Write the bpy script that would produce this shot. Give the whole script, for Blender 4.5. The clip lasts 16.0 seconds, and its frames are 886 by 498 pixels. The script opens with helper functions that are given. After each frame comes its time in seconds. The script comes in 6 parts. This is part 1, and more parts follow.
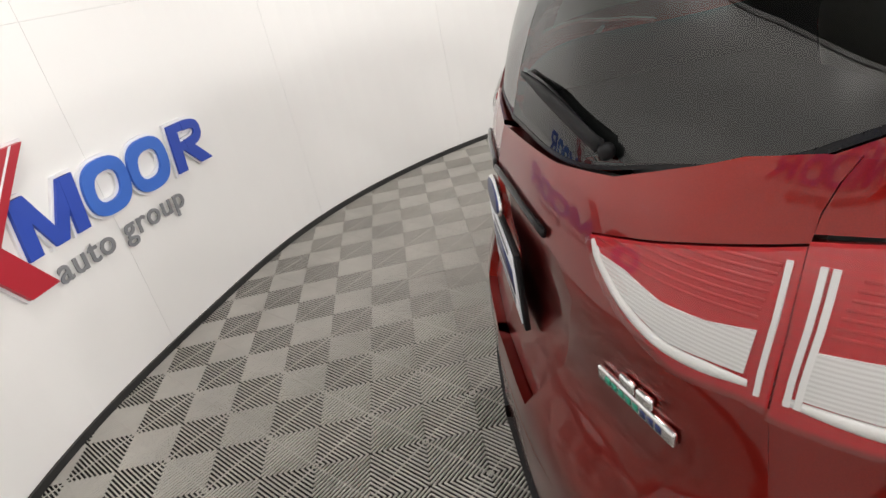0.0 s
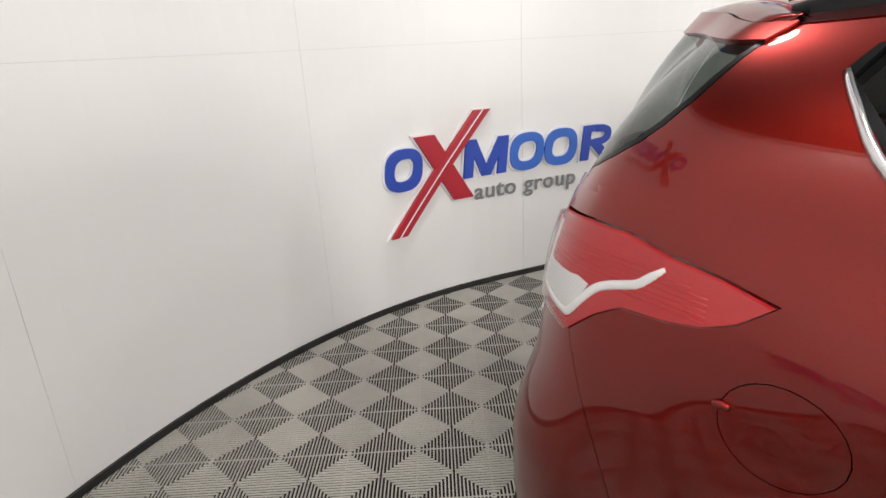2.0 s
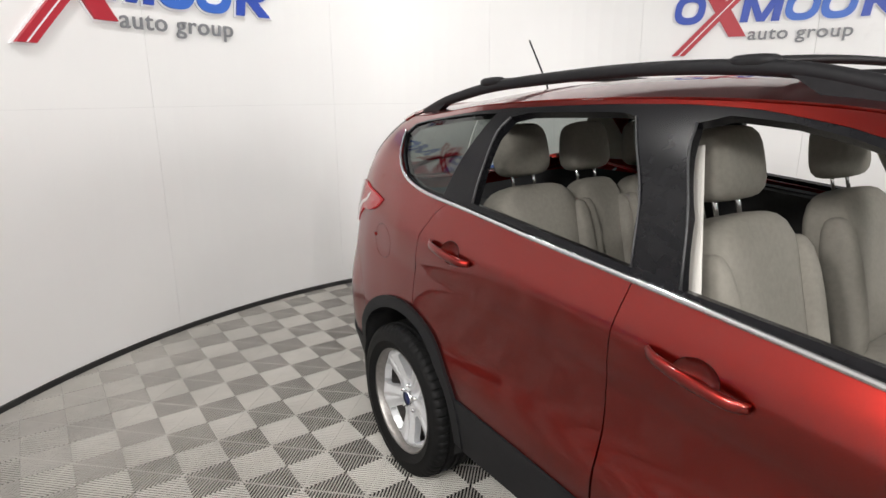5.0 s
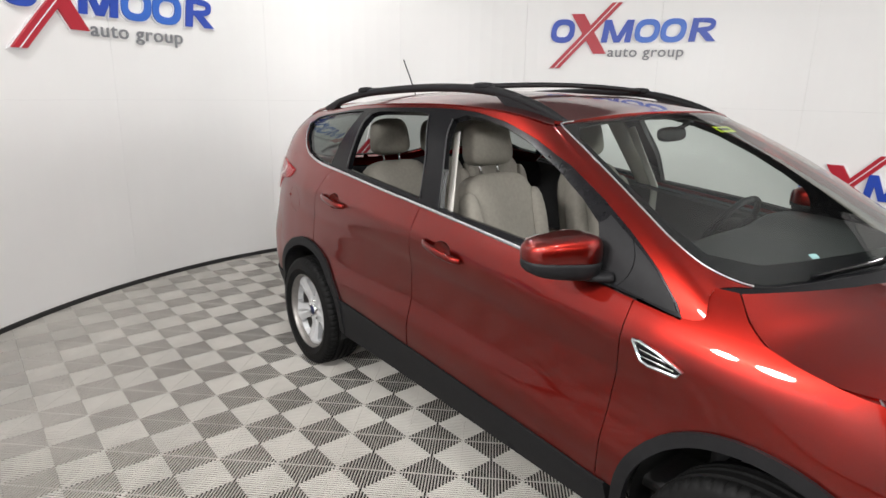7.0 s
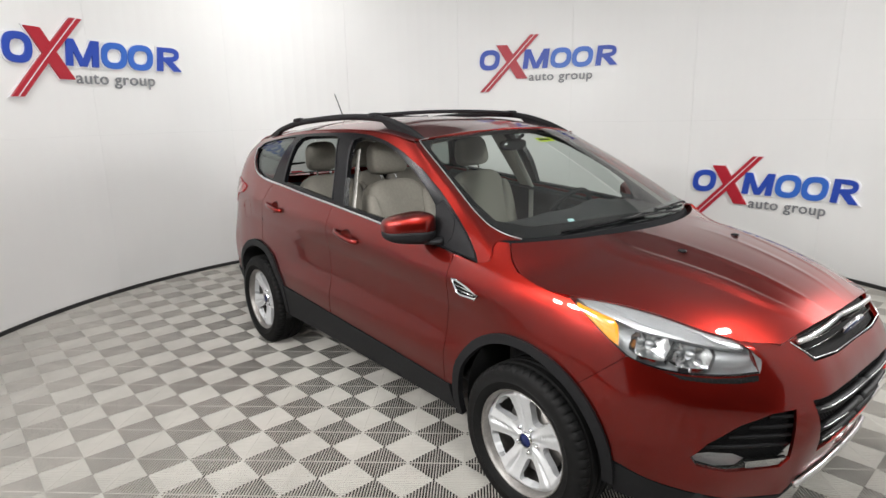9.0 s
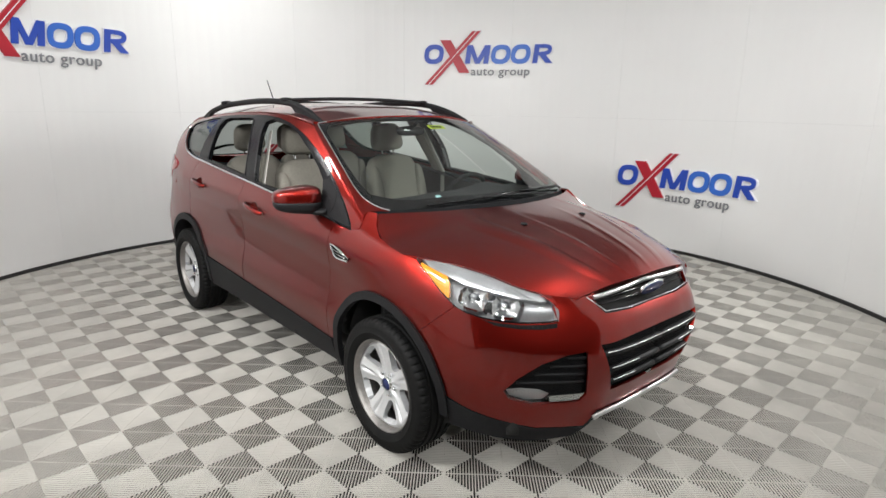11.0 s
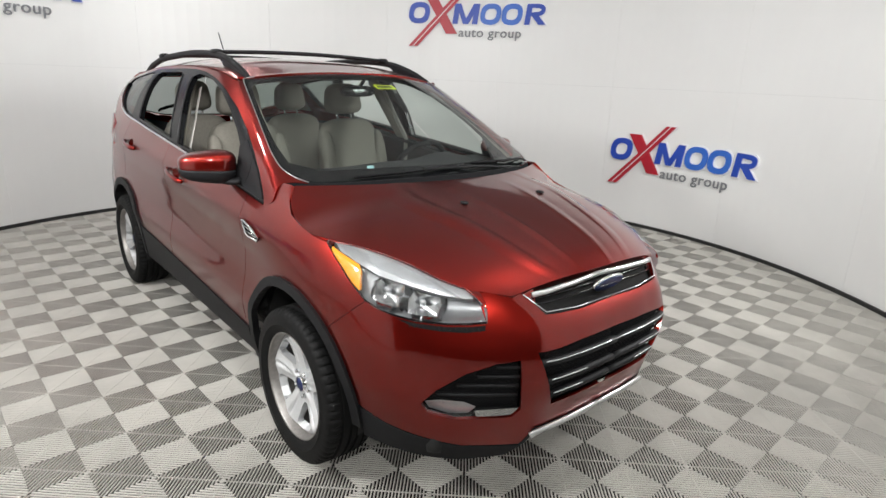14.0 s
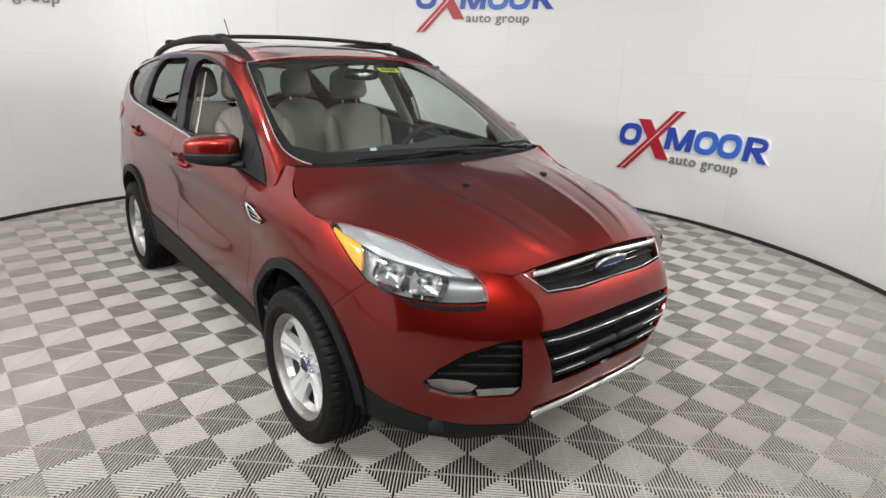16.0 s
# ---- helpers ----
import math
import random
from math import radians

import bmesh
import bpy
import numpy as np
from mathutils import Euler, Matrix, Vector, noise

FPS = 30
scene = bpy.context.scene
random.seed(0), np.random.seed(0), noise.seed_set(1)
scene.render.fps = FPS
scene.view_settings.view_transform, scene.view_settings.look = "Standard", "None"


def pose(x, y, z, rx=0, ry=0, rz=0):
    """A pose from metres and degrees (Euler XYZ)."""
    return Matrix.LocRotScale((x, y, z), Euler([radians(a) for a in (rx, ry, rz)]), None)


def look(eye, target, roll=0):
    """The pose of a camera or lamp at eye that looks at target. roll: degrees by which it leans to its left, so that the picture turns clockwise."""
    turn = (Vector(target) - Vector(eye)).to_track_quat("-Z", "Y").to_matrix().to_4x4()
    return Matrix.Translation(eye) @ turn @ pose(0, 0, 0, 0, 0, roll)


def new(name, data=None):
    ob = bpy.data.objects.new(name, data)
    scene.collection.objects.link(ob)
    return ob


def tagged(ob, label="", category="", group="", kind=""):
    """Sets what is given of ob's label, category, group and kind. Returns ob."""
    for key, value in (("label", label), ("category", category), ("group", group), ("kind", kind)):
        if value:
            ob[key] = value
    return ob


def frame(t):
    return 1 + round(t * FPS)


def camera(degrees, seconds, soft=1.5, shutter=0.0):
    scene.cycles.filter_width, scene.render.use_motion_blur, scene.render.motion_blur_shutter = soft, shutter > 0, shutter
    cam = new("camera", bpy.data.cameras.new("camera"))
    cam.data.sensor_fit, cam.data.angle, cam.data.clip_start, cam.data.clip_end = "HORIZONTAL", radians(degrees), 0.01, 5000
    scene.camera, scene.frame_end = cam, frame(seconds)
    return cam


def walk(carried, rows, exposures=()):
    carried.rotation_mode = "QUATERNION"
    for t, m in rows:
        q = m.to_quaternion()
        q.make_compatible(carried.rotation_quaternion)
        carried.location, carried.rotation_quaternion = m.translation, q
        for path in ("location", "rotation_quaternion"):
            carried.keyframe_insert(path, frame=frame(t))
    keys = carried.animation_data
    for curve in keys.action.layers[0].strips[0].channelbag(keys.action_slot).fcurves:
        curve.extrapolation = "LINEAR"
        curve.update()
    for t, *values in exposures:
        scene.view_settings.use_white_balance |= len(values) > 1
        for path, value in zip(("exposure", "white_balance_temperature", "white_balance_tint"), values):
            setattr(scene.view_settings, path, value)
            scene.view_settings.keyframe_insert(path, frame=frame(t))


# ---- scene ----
cam = camera(74.3, 16.0)
PATH = [
    (0, (-2.224, -1.108, 1.5), (-2.29, 0.678, 0.603), -12.1),
    (0.5, (-2.125, -1.142, 1.477), (-2.485, 0.640, 0.644), -10.8),
    (1, (-1.954, -1.417, 1.509), (-2.71, 0.266, 0.737), -6.4),
    (1.5, (-1.653, -1.55, 1.536), (-2.782, -0.064, 0.817), -5.2),
    (2, (-1.273, -1.606, 1.527), (-2.673, -0.332, 0.881), -3.3),
    (2.5, (-0.886, -1.749, 1.53), (-2.405, -0.595, 0.929), -1.6),
    (3, (-0.52, -1.852, 1.554), (-2.103, -0.764, 0.997), -0.5),
    (3.5, (-0.126, -1.855, 1.521), (-1.745, -0.804, 0.998), 0.8),
    (3.7, (0.006, -1.869, 1.533), (-1.633, -0.848, 1.014), 1.2),
    (5.8, (1.204, -2.046, 1.626), (-0.42, -0.987, 1.135), -1.1),
    (6, (1.333, -2.094, 1.621), (-0.28, -1.014, 1.139), -0.7),
    (6.5, (1.633, -2.261, 1.633), (0.085, -1.083, 1.168), 1.5),
    (7, (1.905, -2.288, 1.653), (0.37, -1.113, 1.141), 1.1),
    (7.5, (2.177, -2.256, 1.638), (0.604, -1.126, 1.138), -0.9),
    (8, (2.396, -2.346, 1.648), (0.833, -1.215, 1.121), -0.8),
    (8.5, (2.712, -2.498, 1.659), (1.162, -1.333, 1.168), -0.2),
    (9, (2.913, -2.477, 1.682), (1.393, -1.256, 1.236), -1.2),
    (9.5, (3.122, -2.355, 1.67), (1.619, -1.108, 1.237), -2.6),
    (9.7, (3.207, -2.365, 1.657), (1.719, -1.1, 1.229), -2.5),
    (11.8, (3.615, -2.283, 1.647), (2.137, -1.027, 1.16), 2.4),
    (12, (3.622, -2.246, 1.628), (2.142, -0.994, 1.135), 2.5),
    (12.5, (3.602, -2.136, 1.613), (2.138, -0.879, 1.083), 2.1),
    (13, (3.449, -2.011, 1.611), (2.031, -0.721, 1.038), 2.4),
    (13.5, (3.417, -1.901, 1.635), (2.003, -0.604, 1.07), 2.5),
    (14, (3.439, -1.813, 1.607), (1.978, -0.569, 1.04), 2.3),
    (14.5, (3.45, -1.795, 1.583), (1.97, -0.585, 0.995), 2.3),
    (15, (3.458, -1.786, 1.57), (1.982, -0.579, 0.963), 2.2),
    (15.5, (3.468, -1.786, 1.574), (1.994, -0.582, 0.956), 2.0),
    (16, (3.469, -1.793, 1.575), (1.995, -0.584, 0.974), 1.8),
]
walk(cam, [(t, look(e, g, r)) for t, e, g, r in PATH],
     [(0, -0.36, 6650, 10), (1.5, -0.60, 6600, 10), (3.5, -0.57, 6550, 10), (6, -0.60, 6450, 10), (8.5, -0.72, 6400, 9), (12, -0.76, 6350, 8), (16, -0.72, 6350, 8)])

# ---- light ----
world = bpy.data.worlds.new("world")
scene.world = world
world.use_nodes = True
world.node_tree.nodes["Background"].inputs["Color"].default_value = (0.9, 0.95, 1.0, 1)
world.node_tree.nodes["Background"].inputs["Strength"].default_value = 0.3

CX, CY, RAD = 0.0, 0.285, 3.975      # the round booth: centre and inner radius
WALL_H = 3.25


def rad(degrees):
    """Inner radius of the wall at an angle; one stretch behind the car is pressed in a little."""
    d = (degrees - 160.0 + 180.0) % 360.0 - 180.0
    return RAD - 0.085 * math.exp(-(d / 13.0) ** 2)


# the three below 3 m are unseen fills added to brighten car and floor
LAMPS = [(2.4, -1.7, 3.9, 0.35, 82), (1.75, -2.75, 2.95, 0.26, 30), (2.9, 0.7, 3.9, 0.35, 78), (-1.6, -2.4, 3.9, 0.35, 64), (-2.9, 0.3, 3.9, 0.35, 46), (4.9, -2.5, 2.75, 0.30, 100), (3.9, -3.9, 2.75, 0.30, 90)]
for lx, ly, lz, size, watts in LAMPS:
    data = bpy.data.lights.new("lamp_light", "AREA")
    data.shape, data.size, data.energy, data.color = "DISK", size, watts, (1.0, 0.975, 0.95)
    new("lamp_light", data).matrix_world = pose(lx, ly, lz - 0.012) if lz > 3 else look((lx, ly, lz - 0.03), (1.0, -0.6, 0.3))
# studio lamps on the wall, out of view: two ahead of the car throw its soft shadows on the wall behind it, two light its flank
WALL_LAMPS = [(33.0, 2.05, 0.42, 75, (-2.5, -0.5, 1.3)), (38.0, 2.55, 0.42, 75, (-2.5, -0.5, 1.3)), (-73.0, 2.5, 0.30, 76, (1.2, -0.7, 0.8)), (-81.0, 2.5, 0.30, 76, (1.0, -0.7, 0.8))]
for la, lz, size, watts, aim in WALL_LAMPS:
    data = bpy.data.lights.new("studio_light", "AREA")
    data.shape, data.size, data.energy, data.color = "DISK", size, watts, (1.0, 0.975, 0.95)
    ex, ey = CX + (RAD - 0.22) * math.cos(radians(la)), CY + (RAD - 0.22) * math.sin(radians(la))
    new("studio_light", data).matrix_world = look((ex, ey, lz), aim)


# ---- materials ----
def material(name, colour=(0.5, 0.5, 0.5), rough=0.5, metal=0.0, coat=0.0, coat_rough=0.03, spec=0.5):
    m = bpy.data.materials.new(name)
    m.use_nodes = True
    b = m.node_tree.nodes["Principled BSDF"]
    b.inputs["Base Color"].default_value = (*colour, 1)
    b.inputs["Roughness"].default_value = rough
    b.inputs["Metallic"].default_value = metal
    b.inputs["Coat Weight"].default_value = coat
    b.inputs["Coat Roughness"].default_value = coat_rough
    b.inputs["Specular IOR Level"].default_value = spec
    return m


def node(m, kind, **values):
    n = m.node_tree.nodes.new(kind)
    for k, v in values.items():
        n.inputs[k].default_value = v
    return n


def wire(m, a, out, b, into):
    m.node_tree.links.new(a.outputs[out], b.inputs[into])


def grain(m, scale, amount, colour_a, colour_b, bump=0.0, detail=4.0, distance=0.002, rough=None):
    """Noise between two colours on the base colour, with a little relief."""
    b = m.node_tree.nodes["Principled BSDF"]
    co = node(m, "ShaderNodeTexCoord")
    tex = node(m, "ShaderNodeTexNoise", Scale=scale, Detail=detail, Roughness=0.6)
    wire(m, co, "Object", tex, "Vector")
    ramp = node(m, "ShaderNodeMapRange")
    ramp.inputs["From Min"].default_value, ramp.inputs["From Max"].default_value = 0.5 - amount, 0.5 + amount
    wire(m, tex, "Fac", ramp, "Value")
    mix = node(m, "ShaderNodeMix")
    mix.data_type = "RGBA"
    mix.inputs["A"].default_value, mix.inputs["B"].default_value = (*colour_a, 1), (*colour_b, 1)
    mix.inputs[6].default_value, mix.inputs[7].default_value = (*colour_a, 1), (*colour_b, 1)
    wire(m, ramp, "Result", mix, "Factor")
    m.node_tree.links.new(mix.outputs[2], b.inputs["Base Color"])
    if rough:
        rr = node(m, "ShaderNodeMapRange")
        rr.inputs["To Min"].default_value, rr.inputs["To Max"].default_value = rough
        wire(m, tex, "Fac", rr, "Value")
        wire(m, rr, "Result", b, "Roughness")
    if bump:
        fine = node(m, "ShaderNodeTexNoise", Scale=scale * 9, Detail=3.0)
        wire(m, co, "Object", fine, "Vector")
        bn = node(m, "ShaderNodeBump", Strength=bump, Distance=distance)
        wire(m, fine, "Fac", bn, "Height")
        wire(m, bn, "Normal", b, "Normal")
    return m


PAINT = grain(material("red_paint", rough=0.33, metal=1.0, coat=0.85, coat_rough=0.03), 900.0, 0.3, (0.185, 0.009, 0.007), (0.27, 0.015, 0.009))
PLASTIC = grain(material("black_plastic", rough=0.55, spec=0.2), 40.0, 0.3, (0.007, 0.007, 0.008), (0.012, 0.012, 0.013), bump=0.25, distance=0.0006)
COWL = material("cowl_black", (0.008, 0.008, 0.009), 0.8, spec=0.1)
PILLAR = grain(material("window_frame_black", rough=0.26, spec=0.2), 25.0, 0.3, (0.004, 0.004, 0.005), (0.008, 0.008, 0.009))
GLOSS = material("gloss_black", (0.005, 0.005, 0.006), 0.12, spec=0.3)
DARK = material("dark_shadow_black", (0.008, 0.008, 0.008), 0.8)
CHROME = material("chrome", (0.78, 0.79, 0.80), 0.12, 1.0)
SATIN = grain(material("satin_alloy", rough=0.3, metal=0.9), 60.0, 0.3, (0.60, 0.60, 0.61), (0.68, 0.68, 0.69))
RUBBER = grain(material("tyre_rubber", rough=0.62, spec=0.15), 30.0, 0.3, (0.004, 0.004, 0.004), (0.008, 0.008, 0.008), bump=0.3, distance=0.001)
WALL = grain(material("white_wall_panel", rough=0.32), 1.3, 0.35, (0.80, 0.80, 0.79), (0.84, 0.84, 0.83), rough=(0.26, 0.42))
TILE = grain(material("grey_floor_tile", rough=0.55, spec=0.25), 5.0, 0.35, (0.41, 0.395, 0.36), (0.505, 0.488, 0.45))


def worn(m, low, high):
    """Scuffs of hand's width and a slightly different shade from piece to piece."""
    nt = m.node_tree
    b = nt.nodes["Principled BSDF"]
    was = b.inputs["Base Color"].links[0].from_socket
    geo, info = node(m, "ShaderNodeNewGeometry"), node(m, "ShaderNodeObjectInfo")
    tex = node(m, "ShaderNodeTexNoise", Scale=2.3, Detail=5.0, Roughness=0.65)
    wire(m, geo, "Position", tex, "Vector")
    add = node(m, "ShaderNodeMath")
    add.operation = "MULTIPLY_ADD"
    add.inputs[1].default_value = 0.22
    wire(m, info, "Random", add, 0)
    wire(m, tex, "Fac", add, 2)
    rng = node(m, "ShaderNodeMapRange")
    rng.inputs["From Min"].default_value, rng.inputs["From Max"].default_value = 0.35, 0.85
    rng.inputs["To Min"].default_value, rng.inputs["To Max"].default_value = low, high
    wire(m, add, "Value", rng, "Value")
    mix = node(m, "ShaderNodeVectorMath")
    mix.operation = "SCALE"
    nt.links.new(was, mix.inputs[0])
    nt.links.new(rng.outputs["Result"], mix.inputs["Scale"])
    nt.links.new(mix.outputs[0], b.inputs["Base Color"])
    return m


worn(TILE, 0.88, 1.14)
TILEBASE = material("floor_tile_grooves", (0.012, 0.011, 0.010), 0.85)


JOINT = material("dark_joint", (0.42, 0.42, 0.42), 0.7)
TRIM = material("grey_top_trim", (0.45, 0.45, 0.45), 0.5)
SKIRT = grain(material("black_skirting", rough=0.5), 8.0, 0.3, (0.012, 0.012, 0.012), (0.03, 0.03, 0.03))
CEIL = grain(material("pale_hall_paint", rough=0.7), 2.0, 0.3, (0.70, 0.70, 0.69), (0.76, 0.76, 0.75))
HALL_DARK = grain(material("grey_hall_ceiling", rough=0.8), 3.0, 0.3, (0.40, 0.40, 0.404), (0.48, 0.48, 0.483))
# for the unseen hall walls: dark so that the car's paint mirrors less light
HALL_WALL = grain(material("dark_hall_wall", rough=0.7), 2.0, 0.3, (0.10, 0.10, 0.10), (0.15, 0.15, 0.148))
SEAL = material("window_seal_grey", (0.03, 0.03, 0.032), 0.5)
MIRROR = material("mirror_glass", (0.85, 0.86, 0.87), 0.02, 1.0)
ALLOY = grain(material("painted_alloy", rough=0.34, metal=0.45, coat=0.5), 80.0, 0.3, (0.60, 0.61, 0.62), (0.68, 0.69, 0.70))
BRAKE = grain(material("bare_steel", rough=0.45, metal=0.9), 50.0, 0.3, (0.25, 0.24, 0.23), (0.38, 0.36, 0.34))
BLUE_BADGE = material("badge_blue", (0.010, 0.020, 0.10), 0.32, 0.2, 0.25, 0.08)
GREEN_MARK = material("green_mark", (0.02, 0.25, 0.16), 0.4)
GREY_LETTER = material("grey_letter", (0.20, 0.205, 0.22), 0.4)
PLATE = material("plate_white", (0.72, 0.74, 0.78), 0.35)
MESH_BLACK = grain(material("grille_mesh_black", rough=0.6, spec=0.15), 200.0, 0.1, (0.003, 0.003, 0.003), (0.009, 0.009, 0.009), bump=0.6, distance=0.004)


def ribbed(m, pitch, dark, light):
    """Fine level ribs moulded into a lamp's lens."""
    b = m.node_tree.nodes["Principled BSDF"]
    co = node(m, "ShaderNodeTexCoord")
    wave = node(m, "ShaderNodeTexWave", Scale=0.314 / pitch, Distortion=0.6, Detail=1.0)
    wave.bands_direction = "Z"
    wire(m, co, "Object", wave, "Vector")
    mix = node(m, "ShaderNodeMix")
    mix.data_type = "RGBA"
    mix.inputs[6].default_value, mix.inputs[7].default_value = (*dark, 1), (*light, 1)
    wire(m, wave, "Fac", mix, "Factor")
    m.node_tree.links.new(mix.outputs[2], b.inputs["Base Color"])
    return m


RED_LENS = ribbed(material("red_lens", rough=0.22, spec=0.4), 0.009, (0.31, 0.004, 0.007), (0.39, 0.008, 0.012))
GUIDE = material("milky_light_guide", (0.62, 0.61, 0.60), 0.35)
CLEAR_LENS = ribbed(material("clear_lens", rough=0.18), 0.005, (0.50, 0.49, 0.48), (0.62, 0.615, 0.605))
BOWL = grain(material("lamp_reflector", rough=0.22, metal=1.0), 30.0, 0.4, (0.38, 0.39, 0.40), (0.58, 0.585, 0.59))
STICKER_BLUE = material("sticker_pale_blue", (0.35, 0.55, 0.58), 0.5)
AMBER = grain(material("amber_lens", rough=0.15, coat=1.0), 150.0, 0.3, (0.85, 0.28, 0.015), (0.95, 0.36, 0.03))
LAMP_INNER = grain(material("lamp_silver", rough=0.36, metal=0.6), 20.0, 0.4, (0.34, 0.35, 0.36), (0.44, 0.45, 0.46))
SEAT = grain(material("beige_cloth", rough=0.85), 60.0, 0.35, (0.185, 0.172, 0.146), (0.24, 0.225, 0.193), bump=0.4, distance=0.001)
TRIM_BEIGE = grain(material("beige_trim", rough=0.7), 30.0, 0.3, (0.36, 0.335, 0.29), (0.42, 0.39, 0.34))
CABIN_DARK = grain(material("charcoal_trim", rough=0.6, spec=0.3), 50.0, 0.3, (0.026, 0.026, 0.027), (0.038, 0.038, 0.039), bump=0.3, distance=0.0006)
BELT_GREY = material("belt_webbing", (0.55, 0.53, 0.49), 0.7)
YELLOW = material("yellow_sticker", (0.62, 0.75, 0.03), 0.5)
BLUE_LOGO = material("logo_blue", (0.020, 0.065, 0.42), 0.35)
BLUE_SOFT = material("logo_mid_blue", (0.035, 0.14, 0.56), 0.35)
RED_LOGO = material("logo_red", (0.42, 0.012, 0.028), 0.35)
LOGO_WHITE = material("logo_white_edge", (0.82, 0.82, 0.84), 0.4)


def glass_material(name, colour, rough=0.0, ior=1.5):
    m = bpy.data.materials.new(name)
    m.use_nodes = True
    nt = m.node_tree
    nt.nodes.remove(nt.nodes["Principled BSDF"])
    clear, gloss, mix, fres = node(m, "ShaderNodeBsdfTransparent"), node(m, "ShaderNodeBsdfGlossy"), node(m, "ShaderNodeMixShader"), node(m, "ShaderNodeLayerWeight", Blend=0.5)
    clear.inputs["Color"].default_value = (*colour, 1)
    gloss.inputs["Roughness"].default_value = rough
    # both faces of the pane reflect: twice the normal reflectance, rising with the fifth power towards grazing
    low = min(0.5, 2 * ((ior - 1) / (ior + 1)) ** 2)
    steep, lift = node(m, "ShaderNodeMath"), node(m, "ShaderNodeMath")
    steep.operation, lift.operation = "POWER", "MULTIPLY_ADD"
    steep.inputs[1].default_value = 5.0
    lift.inputs[1].default_value, lift.inputs[2].default_value = 0.95 - low, low
    wire(m, fres, "Facing", steep, 0)
    wire(m, steep, "Value", lift, 0)
    wire(m, lift, "Value", mix, 0)
    wire(m, clear, "BSDF", mix, 1)
    wire(m, gloss, "BSDF", mix, 2)
    nt.links.new(mix.outputs[0], nt.nodes["Material Output"].inputs["Surface"])
    return m


LENS_GLASS = glass_material("lamp_lens", (0.97, 0.98, 0.98), ior=1.4)
GLASS = glass_material("window_glass", (0.68, 0.76, 0.72), ior=1.55)
TINTED = glass_material("tinted_glass", (0.36, 0.39, 0.375), ior=1.43)


# ---- mesh helpers ----
def mesh_object(name, verts, faces, mats, parent=None, label="", smooth=True, normals=None, index=None, sharp=()):
    me = bpy.data.meshes.new(name)
    me.from_pydata([tuple(v) for v in verts], [], [tuple(f) for f in faces])
    for m in (mats if isinstance(mats, (list, tuple)) else [mats]):
        me.materials.append(m)
    if index is not None:
        me.polygons.foreach_set("material_index", index)
    me.polygons.foreach_set("use_smooth", [smooth] * len(me.polygons))
    me.update()
    if normals is not None and len(normals) == len(me.vertices):
        me.normals_split_custom_set_from_vertices([tuple(n) for n in normals])
    elif normals is not None:
        sharp = set(sharp)
        for e in me.edges:
            if tuple(sorted(e.vertices)) in sharp:
                e.use_edge_sharp = True
        me.normals_split_custom_set([tuple(n) for n in normals])
    ob = new(name, me)
    if parent is not None:
        ob.parent = parent
    if label:
        ob["label"] = label
    return ob


def part(name, bm, mat, parent, label="", smooth=True):
    me = bpy.data.meshes.new(name)
    bm.normal_update()
    bm.to_mesh(me)
    bm.free()
    me.materials.append(mat)
    me.polygons.foreach_set("use_smooth", [smooth] * len(me.polygons))
    ob = new(name, me)
    ob.parent = parent
    if label:
        ob["label"] = label
    return ob


def spline(keys):
    """A smooth curve through keys (t, values...): returns a function of t (numpy array of values)."""
    k = np.array(keys, float)
    t, p = k[:, 0], k[:, 1:]
    h = np.diff(t)
    d = np.diff(p, axis=0) / h[:, None]
    m = np.zeros_like(p)
    m[0], m[-1] = d[0], d[-1]
    for i in range(1, len(t) - 1):
        a, b = d[i - 1], d[i]
        w1, w2 = 2 * h[i] + h[i - 1], h[i] + 2 * h[i - 1]
        ok = a * b > 0
        m[i] = np.where(ok, (w1 + w2) / (w1 / np.where(ok, a, 1) + w2 / np.where(ok, b, 1)), 0)

    def at(x):
        x = min(max(x, t[0]), t[-1])
        i = min(int(np.searchsorted(t, x, "right")) - 1, len(h) - 1)
        s = (x - t[i]) / h[i]
        return (2 * s ** 3 - 3 * s ** 2 + 1) * p[i] + (s ** 3 - 2 * s ** 2 + s) * h[i] * m[i] + (3 * s ** 2 - 2 * s ** 3) * p[i + 1] + (s ** 3 - s ** 2) * h[i] * m[i + 1]
    return at


def soft_spline(keys):
    """As spline(), with Catmull-Rom slopes, for curves that turn back."""
    k = np.array(keys, float)
    t, p = k[:, 0], k[:, 1:]
    m = np.gradient(p, t, axis=0)

    def at(x):
        x = min(max(x, t[0]), t[-1])
        i = min(int(np.searchsorted(t, x, "right")) - 1, len(t) - 2)
        h = t[i + 1] - t[i]
        s = (x - t[i]) / h
        return (2 * s ** 3 - 3 * s ** 2 + 1) * p[i] + (s ** 3 - 2 * s ** 2 + s) * h * m[i] + (3 * s ** 2 - 2 * s ** 3) * p[i + 1] + (s ** 3 - s ** 2) * h * m[i + 1]
    return at


# ---- the car's surfaces; w is the distance from the middle plane ----
PLAN = [(-2.19, 0), (-2.172, 0.30), (-2.14, 0.47), (-2.09, 0.62), (-2.01, 0.735), (-1.90, 0.81), (-1.75, 0.845), (-1.5, 0.864), (-1.2, 0.87), (-0.6, 0.868),
        (0.2, 0.868), (0.9, 0.87), (1.3, 0.876), (1.55, 0.862), (1.75, 0.82), (1.92, 0.745), (2.03, 0.655), (2.12, 0.555), (2.195, 0.455),
        (2.24, 0.38), (2.265, 0.22), (2.27, 0)]
_p = np.array(PLAN)
_c = np.r_[0, np.cumsum(np.hypot(*np.diff(_p, axis=0).T))]
